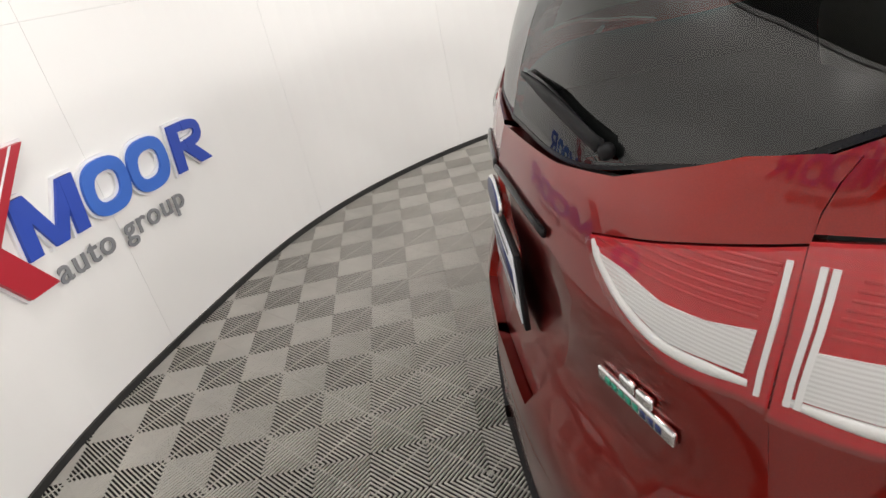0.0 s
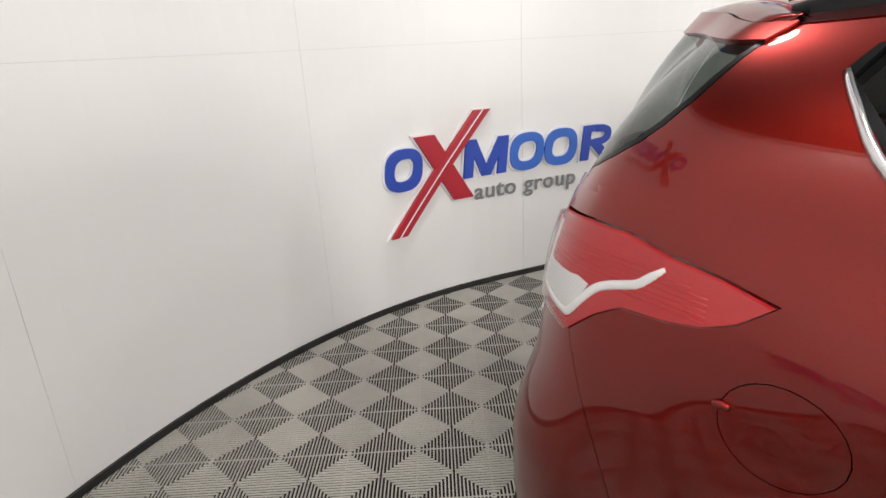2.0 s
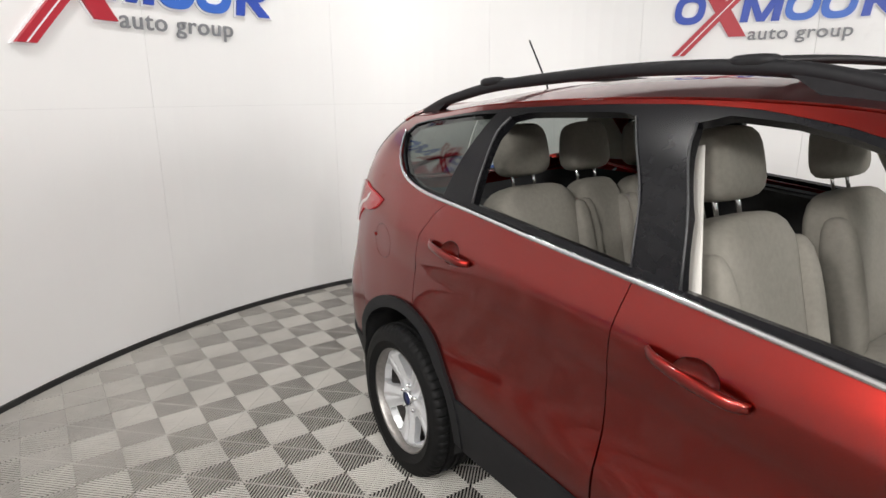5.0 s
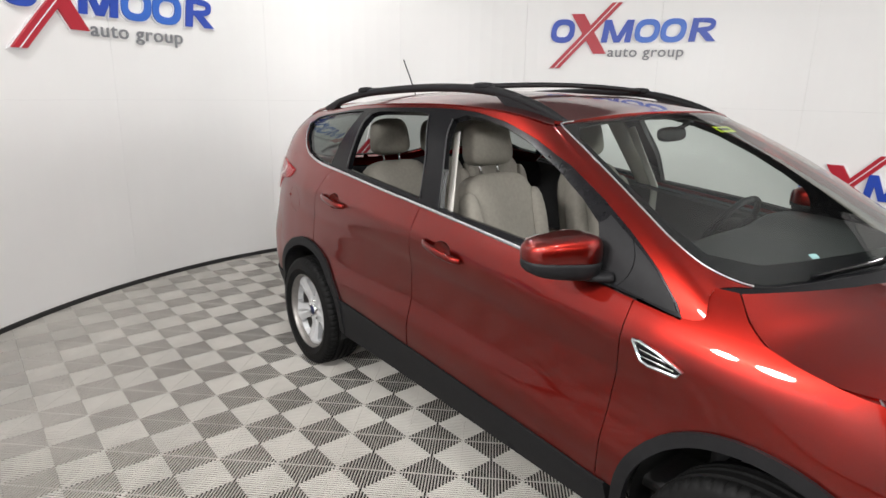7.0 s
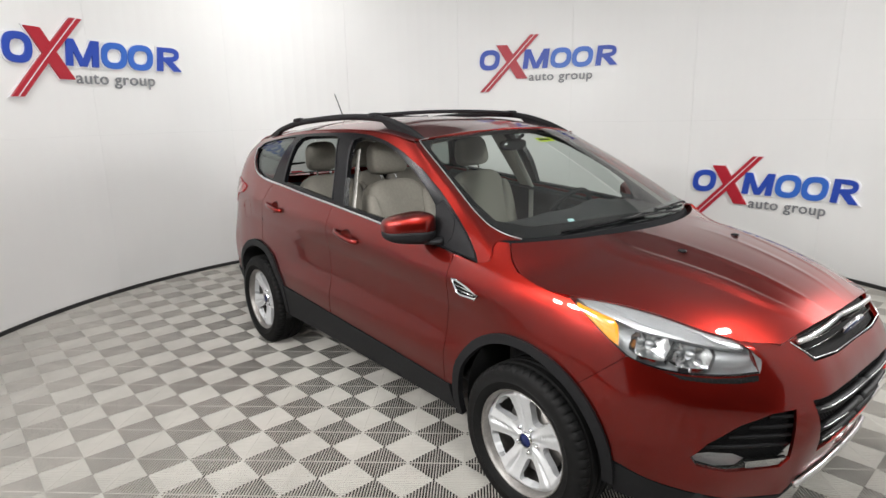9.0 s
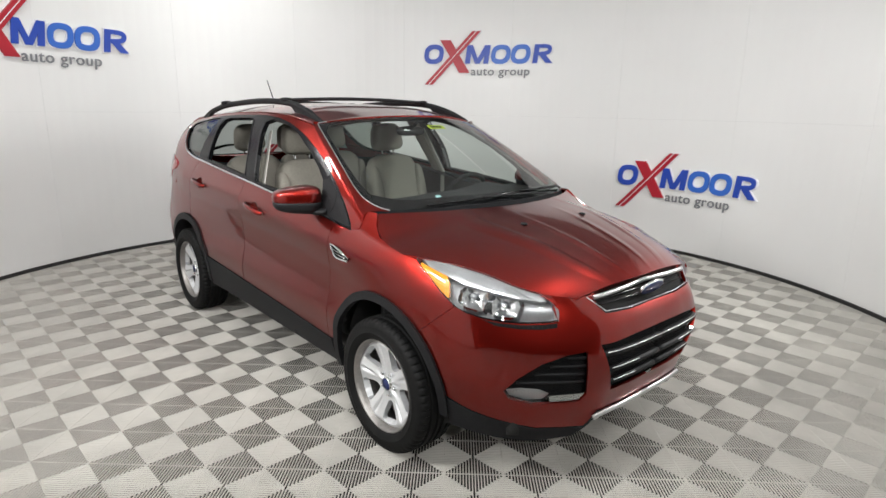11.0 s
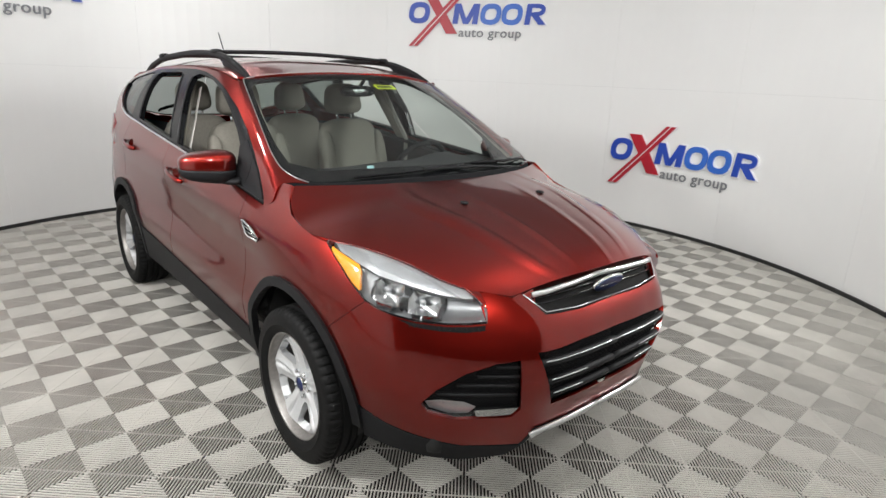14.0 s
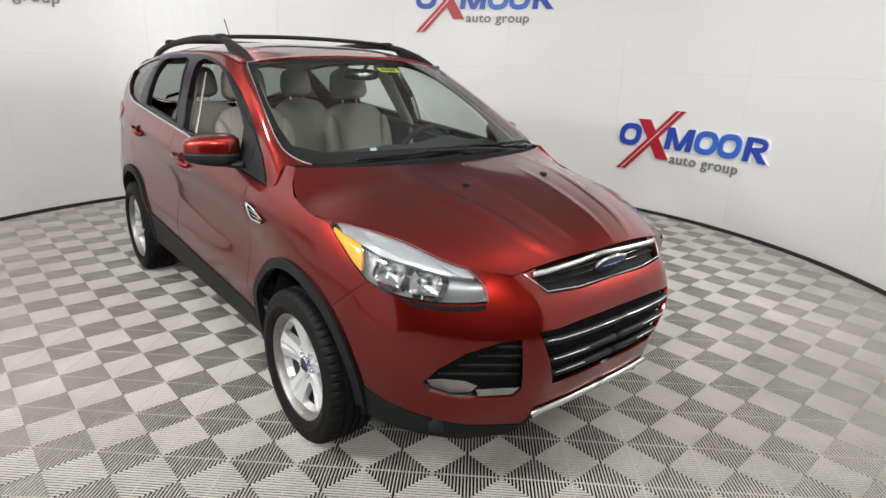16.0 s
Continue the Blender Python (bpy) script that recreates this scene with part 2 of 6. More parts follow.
plan = soft_spline([(c, *q) for c, q in zip(_c, _p)])
U_END = _c[-1]
_us = np.linspace(0, U_END, 900)
_xy = np.array([plan(u) for u in _us])


def ux(x):
    """Along the outline, by x: for the sides."""
    return float(np.interp(x, _xy[:, 0], _us))


def uf(w):
    """Along the outline at the front, by the distance from the middle."""
    sel = _xy[:, 0] > 1.3
    return float(np.interp(-w, -_xy[sel, 1], _us[sel]))


def ur(w):
    sel = _xy[:, 0] < -1.2
    return float(np.interp(w, _xy[sel, 1], _us[sel]))


_Z = [0.15, 0.2, 0.3, 0.4, 0.5, 0.6, 0.7, 0.8, 0.9, 1.0, 1.1, 1.2, 1.3]
_INSET = [
    (0, [0.20, 0.12, 0.03, -0.02, -0.035, -0.035, -0.03, 0.0, 0.03, 0.02, 0.03, 0.06, 0.11]),
    (ur(0.5), [0.18, 0.11, 0.03, -0.01, -0.032, -0.034, -0.03, 0.005, 0.035, 0.035, 0.05, 0.085, 0.14]),
    (ur(0.70), [0.14, 0.10, 0.04, 0.0, -0.03, -0.035, -0.035, -0.015, 0.02, 0.04, 0.055, 0.085, 0.135]),
    (ux(-1.75), [0.12, 0.09, 0.05, 0.03, 0.01, 0, 0.0, 0.005, 0.01, 0.02, 0.035, 0.055, 0.08]),
    (ux(-1.3), [0.12, 0.08, 0.04, 0.03, 0.01, 0, 0.0, 0.004, 0.006, 0.012, 0.03, 0.045, 0.07]),
    (ux(-0.85), [0.12, 0.07, 0.03, 0.014, 0.006, 0.010, 0.014, 0.010, 0.002, 0.008, 0.03, 0.048, 0.07]),
    (ux(0.0), [0.12, 0.07, 0.03, 0.012, 0.006, 0.016, 0.024, 0.018, 0.004, 0.010, 0.035, 0.05, 0.07]),
    (ux(0.9), [0.12, 0.07, 0.035, 0.014, 0.006, 0.010, 0.016, 0.012, 0.010, 0.035, 0.095, 0.15, 0.2]),
    (ux(1.35), [0.12, 0.07, 0.04, 0.03, 0.01, 0, 0, 0.008, 0.025, 0.08, 0.155, 0.21, 0.26]),
    (uf(0.80), [0.11, 0.08, 0.042, 0.016, 0.0, 0.0, 0.01, 0.025, 0.075, 0.15, 0.2, 0.25, 0.3]),
    (uf(0.65), [0.12, 0.09, 0.045, 0.02, 0.0, 0.0, 0.02, 0.055, 0.12, 0.22, 0.3, 0.3, 0.3]),
    (uf(0.48), [0.15, 0.11, 0.07, 0.038, 0.015, 0.0, 0.024, 0.062, 0.135, 0.28, 0.3, 0.3, 0.3]),
    (uf(0.38), [0.15, 0.11, 0.08, 0.050, 0.017, 0.0, 0.018, 0.075, 0.155, 0.28, 0.3, 0.3, 0.3]),
    (U_END, [0.15, 0.11, 0.08, 0.050, 0.017, 0.0, 0.018, 0.085, 0.17, 0.28, 0.3, 0.3, 0.3]),
]
_inset_u = spline([(u, *row) for u, row in _INSET])
_grid_u = np.linspace(0, U_END, 241)
_grid_d = np.array([_inset_u(u) for u in _grid_u])
_zf = np.linspace(0.15, 1.3, 116)
_grid = np.array([[spline(list(zip(_Z, row)))(z)[0] for z in _zf] for row in _grid_d])
for _axis, _wide in ((0, 2.0), (1, 1.6)):
    _w = np.exp(-0.5 * (np.arange(-6, 7) / _wide) ** 2)
    _pad = np.pad(_grid, [(6, 6) if k == _axis else (0, 0) for k in (0, 1)], "reflect", reflect_type="odd")
    _grid = np.apply_along_axis(lambda line: np.convolve(line, _w / _w.sum(), "valid"), _axis, _pad)


def inset(u, z):
    a = min(max(u / U_END * 240, 0), 239.999)
    b = min(max((z - 0.15) / 1.15 * 115, 0), 114.999)
    i, j = int(a), int(b)
    fa, fb = a - i, b - j
    g = _grid
    return (g[i, j] * (1 - fa) + g[i + 1, j] * fa) * (1 - fb) + (g[i, j + 1] * (1 - fa) + g[i + 1, j + 1] * fa) * fb


def crease(x, z):
    """Pressed lines of the flank: one rising to the tail lamp, one over the sill."""
    fade = max(0.0, min(1.0, (x + 1.75) / 0.4)) * max(0.0, min(1.0, (1.45 - x) / 0.45))
    return fade * (0.025 * max(0.0, 1 - math.hypot(z - 0.975 + 0.085 * x, 0.008) / 0.14) + 0.012 * max(0.0, 1 - math.hypot(z - 0.56 + 0.03 * x, 0.010) / 0.10))


def body(u, z, out=0.0):
    """The lower body: (x, w, z) at u along the outline and the height z."""
    p = plan(u)
    q = plan(min(u + 0.01, U_END)) - plan(max(u - 0.01, 0))
    n = np.array([-q[1], q[0]]) / np.hypot(*q)
    d = inset(u, z) - out - crease(p[0], z)
    return np.array([p[0] - n[0] * d, max(p[1] - n[1] * d, 0.0) if p[1] < 0.02 else p[1] - n[1] * d, z])


# the greenhouse: belt and roof edge points, from the rear middle round to the windscreen's middle
BELT = [(-2.12, 0, 1.186), (-2.093, 0.28, 1.190), (-2.015, 0.46, 1.216), (-1.925, 0.575, 1.257), (-1.77, 0.725, 1.27), (-1.50, 0.785, 1.272), (-1.2, 0.805, 1.235),
        (-0.7, 0.823, 1.172), (-0.2, 0.832, 1.118), (0.5, 0.836, 1.052), (1.06, 0.835, 0.99), (1.10, 0.74, 1.085), (1.205, 0.60, 1.088), (1.31, 0.30, 1.10), (1.36, 0, 1.105)]
EDGE = [(-1.915, 0, 1.56), (-1.885, 0.30, 1.555), (-1.775, 0.455, 1.545), (-1.71, 0.55, 1.53), (-1.65, 0.605, 1.525), (-1.5, 0.632, 1.53), (-1.1, 0.642, 1.555),
        (-0.62, 0.648, 1.565), (-0.15, 0.648, 1.56), (0.15, 0.645, 1.54), (0.34, 0.640, 1.505), (0.365, 0.618, 1.508), (0.43, 0.45, 1.53), (0.485, 0.22, 1.55), (0.50, 0, 1.555)]


def on_body(x, z):
    """The place of the lower body at x and z, on the flank."""
    u = ux(x)
    for _ in range(8):
        u += (x - body(u, z)[0]) * 0.8
    return tuple(float(k) for k in body(u, z))


for _i in (3, 4, 5, 6, 7, 8, 9, 11):
    BELT[_i] = on_body(BELT[_i][0], BELT[_i][2])
_k = list(range(len(BELT)))
belt_at = soft_spline([(k, *p) for k, p in zip(_k, BELT)])
edge_at = soft_spline([(k, *p) for k, p in zip(_k, EDGE)])


def cabin(u, v, out=0.0):
    """The greenhouse: u by the numbers of the points above, v from the belt (0) to the roof's edge (1)."""
    b, e = belt_at(u), edge_at(u)
    t = belt_at(min(u + 0.05, _k[-1])) - belt_at(max(u - 0.05, 0))
    n = np.cross(t, e - b)
    n = n / np.linalg.norm(n)
    if n[1] < 0 and abs(b[1]) > 0.4 or abs(b[1]) <= 0.4 and n[0] * b[0] < 0:
        n = -n
    return b + (e - b) * v + n * ((0.03 - 0.022 * math.exp(-((u - 10.6) / 0.8) ** 2)) * 4 * v * (1 - v) + out)


_cu = np.linspace(3.0, 11.0, 321)
_cb, _ce = np.array([belt_at(u) for u in _cu]), np.array([edge_at(u) for u in _cu])


def cab(x, z):
    """(u, v) of the greenhouse for a place on its flank, by x and z."""
    v = (z - _cb[:, 2]) / (_ce[:, 2] - _cb[:, 2])
    i = int(np.argmin(np.abs(_cb[:, 0] + (_ce[:, 0] - _cb[:, 0]) * v - x)))
    return float(_cu[i]), float(v[i])


hood_mid = spline([(0, 1.415, 1.088), (0.3, 1.62, 1.05), (0.6, 1.87, 0.985), (0.85, 2.06, 0.915), (1, 2.155, 0.865)])
hood_edge = soft_spline([(0, 1.165, 0.742, 1.080), (0.055, 1.215, 0.786, 1.03), (0.12, 1.27, 0.804, 0.988), (0.3, 1.44, 0.812, 0.944), (0.37, 1.515, 0.788, 0.939), (0.5, 1.65, 0.722, 0.930), (0.65, 1.80, 0.652, 0.905), (0.8, 1.955, 0.585, 0.862), (0.9, 2.04, 0.52, 0.840), (1, 2.12, 0.437, 0.832)])


def bonnet(s, v, out=0.0):
    """The bonnet: s from the windscreen to the nose, v from the middle (0) to the edge (1)."""
    m, e = hood_mid(s), hood_edge(s)
    x = m[0] + (e[0] - m[0]) * abs(v) ** 2
    z = m[1] + (e[2] - m[1]) * abs(v) ** 2.6
    crease = 0.012 * max(0.0, 1 - abs(abs(v) - 0.50) / 0.07) + 0.008 * max(0.0, min(1.0, (0.5 - abs(v)) / 0.05)) + 0.006 * max(0.0, 1 - abs(abs(v) - 0.20) / 0.05) * min(1, 1.6 * s)
    z += crease * math.sin(math.pi * min(1, max(0, s * 0.9 + 0.08))) * 0.8
    return np.array([x, e[1] * v, z + out])


def wz(w, z, front=False):
    """u of the lower body at its end by the true distance from the middle and the height."""
    a, b = (ux(1.5), U_END) if front else (0.0, ux(-1.6))
    for _ in range(30):
        m = (a + b) / 2
        if (body(m, z)[1] > w) == front:
            a = m
        else:
            b = m
    return ((a + b) / 2, z)


def xz(x, z):
    """u of the lower body towards the nose by the true x and the height."""
    a, b = ux(1.3), U_END
    for _ in range(30):
        m = (a + b) / 2
        if body(m, z)[0] < x:
            a = m
        else:
            b = m
    return ((a + b) / 2, z)


# the head lamp's lens spans from the bonnet's edge to the edge of fender and bumper
LAMP_LOW = [(1.535, 0.934), (1.59, 0.898), (1.643, 0.865), (1.70, 0.825), (1.745, 0.795), (1.77, 0.775), (1.82, 0.757), (1.87, 0.746), (1.94, 0.737), (2.01, 0.734), (2.06, 0.737), (2.096, 0.743)]
_low = np.array([body(*xz(x, z)) for x, z in LAMP_LOW])
_top = np.array([hood_edge(s) for s in np.linspace(0.375, 0.90, 14)])
lamp_low = soft_spline([(k, *p) for k, p in zip(np.r_[0, np.cumsum(np.linalg.norm(np.diff(_low, axis=0), axis=1))] / np.linalg.norm(np.diff(_low, axis=0), axis=1).sum(), _low)])
lamp_top = soft_spline([(k, *p) for k, p in zip(np.r_[0, np.cumsum(np.linalg.norm(np.diff(_top, axis=0), axis=1))] / np.linalg.norm(np.diff(_top, axis=0), axis=1).sum(), _top)])


def lamp_face(s, t, out=0.0):
    """The head lamp: s from its tip to the grille, t from the bonnet (0) to the bumper (1)."""
    a, b = lamp_top(s), lamp_low(s)
    n = np.array([0.55 + 0.2 * s, 0.62 - 0.3 * s, 0.5])
    n = n / np.linalg.norm(n)
    full = 4 * max(0.0, t) * max(0.0, 1 - t) if 0 < t < 1 else 0.0
    return a + (b - a) * t + n * (0.032 * full * min(1.0, 3.5 * max(0.0, s)) + out)


def roof_top(s, t, out=0.0):
    """The roof: s from rear (0) to front (1), t from the middle (0) to the edge (1)."""
    k = 4.2 + (10.6 - 4.2) * s
    e = edge_at(k)
    xm = -1.88 + (0.50 + 1.88) * s
    zm = spline([(0, 1.56), (0.2, 1.605), (0.5, 1.635), (0.75, 1.62), (1, 1.555)])(s)[0]
    return np.array([xm + (e[0] - xm) * abs(t) ** 2.2, e[1] * t, zm + (e[2] - zm) * abs(t) ** 2.8 + out])


# ---- panels: outlines filled on one of those surfaces ----
from mathutils.geometry import delaunay_2d_cdt


def inside(p, poly):
    x, y = p
    hit = False
    for (ax, ay), (bx, by) in zip(poly, poly[1:] + poly[:1]):
        if (ay > y) != (by > y) and x < (bx - ax) * (y - ay) / (by - ay) + ax:
            hit = not hit
    return hit


def shrunk(poly, gap, ku=1.0):
    """A polygon moved inwards by gap along its edges; ku scales its first coordinate to metres."""
    pts = [Vector((a * ku, b)) for a, b in poly]
    area = sum(a.x * b.y - b.x * a.y for a, b in zip(pts, pts[1:] + pts[:1]))
    sign = 1 if area > 0 else -1
    out = []
    for i, p in enumerate(pts):
        d1, d2 = (p - pts[i - 1]).normalized(), (pts[(i + 1) % len(pts)] - p).normalized()
        n1, n2 = Vector((-d1.y, d1.x)) * sign, Vector((-d2.y, d2.x)) * sign
        n = n1 + n2
        n = n / max(n.length_squared / 2, 0.35)
        q = p + n * gap
        out.append((q.x / ku, q.y))
    return out


def dense(poly, step, ku=1.0):
    out = []
    for (a, b), (c, d) in zip(poly, poly[1:] + poly[:1]):
        n = max(1, int(math.hypot((c - a) * ku, d - b) / step))
        out += [(a + (c - a) * i / n, b + (d - b) * i / n) for i in range(n)]
    return out


def panel(name, surface, poly, mat, parent, side=-1, holes=(), gap=0.0016, step=0.035, lip=0.014, out=0.0, ku=1.0, kv=1.0, label="", away=None):
    """A sheet on surface(u, v) inside poly, with its edges turned in by lip. side -1 is the car's right."""
    poly = [(a, b * kv) for a, b in poly]
    holes = [[(a, b * kv) for a, b in h] for h in holes]
    if gap:
        poly = shrunk(poly, gap, ku)
        holes = [shrunk(h, -gap, ku) for h in holes]
    rings = [dense(poly, step, ku)] + [dense(h, step, ku) for h in holes]
    pts, edges = [], []
    for ring in rings:
        n0 = len(pts)
        pts += ring
        edges += [(n0 + i, n0 + (i + 1) % len(ring)) for i in range(len(ring))]
    us, vs = [p[0] for p in rings[0]], [p[1] for p in rings[0]]
    fixed = np.array(pts) * (ku, 1)
    a = min(us)
    while a < max(us):
        b = min(vs)
        while b < max(vs):
            q = (a, b)
            if inside(q, rings[0]) and not any(inside(q, r) for r in rings[1:]) and np.min(np.hypot(*(fixed - (a * ku, b)).T)) > step * 0.5:
                pts.append(q)
            b += step
        a += step / ku
    res = delaunay_2d_cdt([Vector((p[0] * ku, p[1])) for p in pts], edges, [], 0, 1e-6)
    flat = [(v.x / ku, v.y) for v in res[0]]
    tris = []
    for f in res[2]:
        c = (sum(flat[i][0] for i in f) / 3, sum(flat[i][1] for i in f) / 3)
        if inside(c, rings[0]) and not any(inside(c, r) for r in rings[1:]):
            tris.append(f)
    verts, norms = [], []
    e = 0.016 if step > 0.015 and kv == 1.0 else 0.004
    for u, v in flat:
        v /= kv
        p = surface(u, v, out)
        du, dv = surface(u + e / ku, v) - surface(u - e / ku, v), surface(u, v + e / kv) - surface(u, v - e / kv)
        n = np.cross(du, dv)
        n /= max(np.linalg.norm(n), 1e-9)
        verts.append(p)
        norms.append(n)
    verts, norms = np.array(verts), np.array(norms)
    # normals point away from the car's middle
    ref = verts[[t[0] for t in tris]].mean(0) - np.array([0, 0, 0.7]) if away is None else np.array(away)
    flip = 1 if (norms.mean(0) @ ref) > 0 else -1
    norms *= flip
    faces = []
    for t in tris:
        a, b, c = t
        ok = np.cross(verts[b] - verts[a], verts[c] - verts[a]) @ norms[a] > 0
        faces.append((a, b, c) if ok else (a, c, b))
    count = {}
    for f in faces:
        for i in range(3):
            k = (f[i], f[(i + 1) % 3])
            count[k] = True
    verts, norms = list(verts), list(norms)
    corners = [norms[k] for f in faces for k in f]
    rim = []
    if lip:
        inner = {}
        for (a, b) in list(count):
            if (b, a) not in count and (abs(verts[a][1]) > 0.003 or abs(verts[b][1]) > 0.003):
                rim.append((min(a, b), max(a, b)))
                side_n = np.cross(verts[b] - verts[a], norms[a])
                ln = np.linalg.norm(side_n)
                side_n = side_n / ln if ln > 1e-12 else norms[a]
                for i in (a, b):
                    if i not in inner:
                        inner[i] = len(verts)
                        verts.append(verts[i] - norms[i] * lip)
                faces.append((b, a, inner[a], inner[b]))
                corners += [side_n] * 4
    v = np.array(verts)
    n = np.array(corners)
    v[:, 1] *= side
    n[:, 1] *= side
    if side < 0:
        k, turned = 0, []
        for f in faces:
            turned += list(n[k:k + len(f)][::-1])
            k += len(f)
        n = turned
        faces = [tuple(reversed(f)) for f in faces]
    return mesh_object(name, v, faces, mat, parent, label, normals=n, sharp=rim)


def thing(name, x, y, z, label, category, group="", kind=""):
    ob = new(name)
    ob.empty_display_size = 0.1
    ob.location = (x, y, z)
    return tagged(ob, label, category, group, kind)




def smooth_bm(bm, width=0.01, seg=2):
    bmesh.ops.bevel(bm, geom=bm.edges[:], offset=width, segments=seg, affect="EDGES", profile=0.5, clamp_overlap=True)
    return bm


def box(x0, x1, y0, y1, z0, z1, bevel=0.0, seg=2):
    bm = bmesh.new()
    bmesh.ops.create_cube(bm, size=1, matrix=Matrix.LocRotScale(((x0 + x1) / 2, (y0 + y1) / 2, (z0 + z1) / 2), None, (x1 - x0, y1 - y0, z1 - z0)))
    return smooth_bm(bm, bevel, seg) if bevel else bm


def cushion(size, m, power=4.0, n=20, waist=0.0):
    """A padded block: a superellipsoid of the given size at the pose m; waist pulls its sides in towards the top."""
    bm = bmesh.new()
    bmesh.ops.create_uvsphere(bm, u_segments=n * 2, v_segments=n, radius=1)
    for v in bm.verts:
        p = v.co
        f = (abs(p.x) ** power + abs(p.y) ** power + abs(p.z) ** power) ** (-1 / power)
        q = Vector((p.x * f, p.y * f, p.z * f))
        k = 1 - waist * (q.z * 0.5 + 0.5)
        v.co = m @ Vector((q.x * size[0] / 2, q.y * size[1] / 2 * k, q.z * size[2] / 2))
    return bm


def tube(pts, ra, rb=None, n=12, up=(0, 0, 1), taper=None, bm=None, square=2.0):
    """A bar along pts with an oval (or squarish) section ra wide and rb high."""
    rb = rb or ra
    bm = bm or bmesh.new()
    pts = [Vector(p) for p in pts]
    rings = []
    for i, p in enumerate(pts):
        d = (pts[min(i + 1, len(pts) - 1)] - pts[max(i - 1, 0)]).normalized()
        s = d.cross(Vector(up)).normalized()
        t = s.cross(d)
        k = taper(i / (len(pts) - 1)) if taper else 1.0
        ring = []
        for j in range(n):
            a = 2 * math.pi * j / n
            c, q = math.cos(a), math.sin(a)
            c, q = math.copysign(abs(c) ** (2 / square), c), math.copysign(abs(q) ** (2 / square), q)
            ring.append(bm.verts.new(p + s * (ra * k * c) + t * (rb * k * q)))
        rings.append(ring)
    for r0, r1 in zip(rings, rings[1:]):
        for j in range(n):
            bm.faces.new((r0[j], r0[(j + 1) % n], r1[(j + 1) % n], r1[j]))
    bm.faces.new(list(reversed(rings[0])))
    bm.faces.new(rings[-1])
    bmesh.ops.recalc_face_normals(bm, faces=bm.faces[:])
    return bm


def lathe(profile, n=64, bm=None, axis="y"):
    """profile: (radius, depth) pairs, turned about the y axis."""
    bm = bm or bmesh.new()
    rings = []
    for i in range(n):
        a = 2 * math.pi * i / n
        rings.append([bm.verts.new((r * math.cos(a), d, r * math.sin(a))) for r, d in profile])
    for i in range(n):
        r0, r1 = rings[i], rings[(i + 1) % n]
        for j in range(len(profile) - 1):
            bm.faces.new((r0[j], r0[j + 1], r1[j + 1], r1[j]))
    bmesh.ops.recalc_face_normals(bm, faces=bm.faces[:])
    return bm


def curve_pts(keys, n=24):
    f = soft_spline([(i, *k) for i, k in enumerate(keys)])
    return [tuple(f(i * (len(keys) - 1) / n)) for i in range(n + 1)]


# ---- wall, floor, ceiling ----
OPEN0, OPEN1 = -57.0, -13.0
wall = thing("wall_round", CX, CY, 0, "curved booth wall of white panels with fine joints", "wall", kind="structure")


def arc_slab(a0, a1, r0, r1, z0, z1, step=2.0):
    n = max(1, int(round(abs(a1 - a0) / step)))
    verts, faces = [], []
    for i in range(n + 1):
        a = radians(a0 + (a1 - a0) * i / n)
        dr = rad(a0 + (a1 - a0) * i / n) - RAD
        verts += [((r + dr) * math.cos(a), (r + dr) * math.sin(a), z) for r, z in ((r0, z0), (r0, z1), (r1, z1), (r1, z0))]
    for i in range(n):
        for j in range(4):
            k = (j + 1) % 4
            faces.append((4 * i + k, 4 * i + j, 4 * i + 4 + j, 4 * i + 4 + k))
    faces += [(0, 1, 2, 3), (4 * n + 3, 4 * n + 2, 4 * n + 1, 4 * n)]
    return verts, faces


seams = [OPEN1] + [205.7 - 21.1 * k for k in range(10, -6, -1) if OPEN1 + 4 < 205.7 - 21.1 * k < 360 + OPEN0 - 4] + [360 + OPEN0]
for a0, a1 in zip(seams, seams[1:]):
    g = math.degrees(0.0008 / RAD)
    for z0, z1 in ((0.0, 1.5595), (1.5605, WALL_H)):
        mesh_object("wall_panel", *arc_slab(a0 + g, a1 - g, RAD, RAD + 0.02, z0, z1), WALL, wall, smooth=False)
mesh_object("backing", *arc_slab(OPEN1, 360 + OPEN0, RAD + 0.021, RAD + 0.12, 0, WALL_H), JOINT, wall, smooth=False)
mesh_object("top_trim", *arc_slab(OPEN1, 360 + OPEN0, RAD - 0.03, RAD + 0.14, WALL_H + 0.001, WALL_H + 0.07), TRIM, wall, smooth=False)
skirt = mesh_object("baseboard", *arc_slab(OPEN1, 360 + OPEN0, RAD - 0.014, RAD - 0.001, 0.001, 0.036), SKIRT, smooth=False)
skirt.location = (CX, CY, 0)
tagged(skirt, "black rubber baseboard along the curved white wall", "baseboard", kind="structure")

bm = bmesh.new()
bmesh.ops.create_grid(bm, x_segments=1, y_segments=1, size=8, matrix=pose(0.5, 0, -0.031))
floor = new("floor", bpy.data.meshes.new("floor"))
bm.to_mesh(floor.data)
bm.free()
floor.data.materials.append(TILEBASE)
tagged(floor, "grey ribbed plastic tile floor of the booth", "floor", kind="structure")

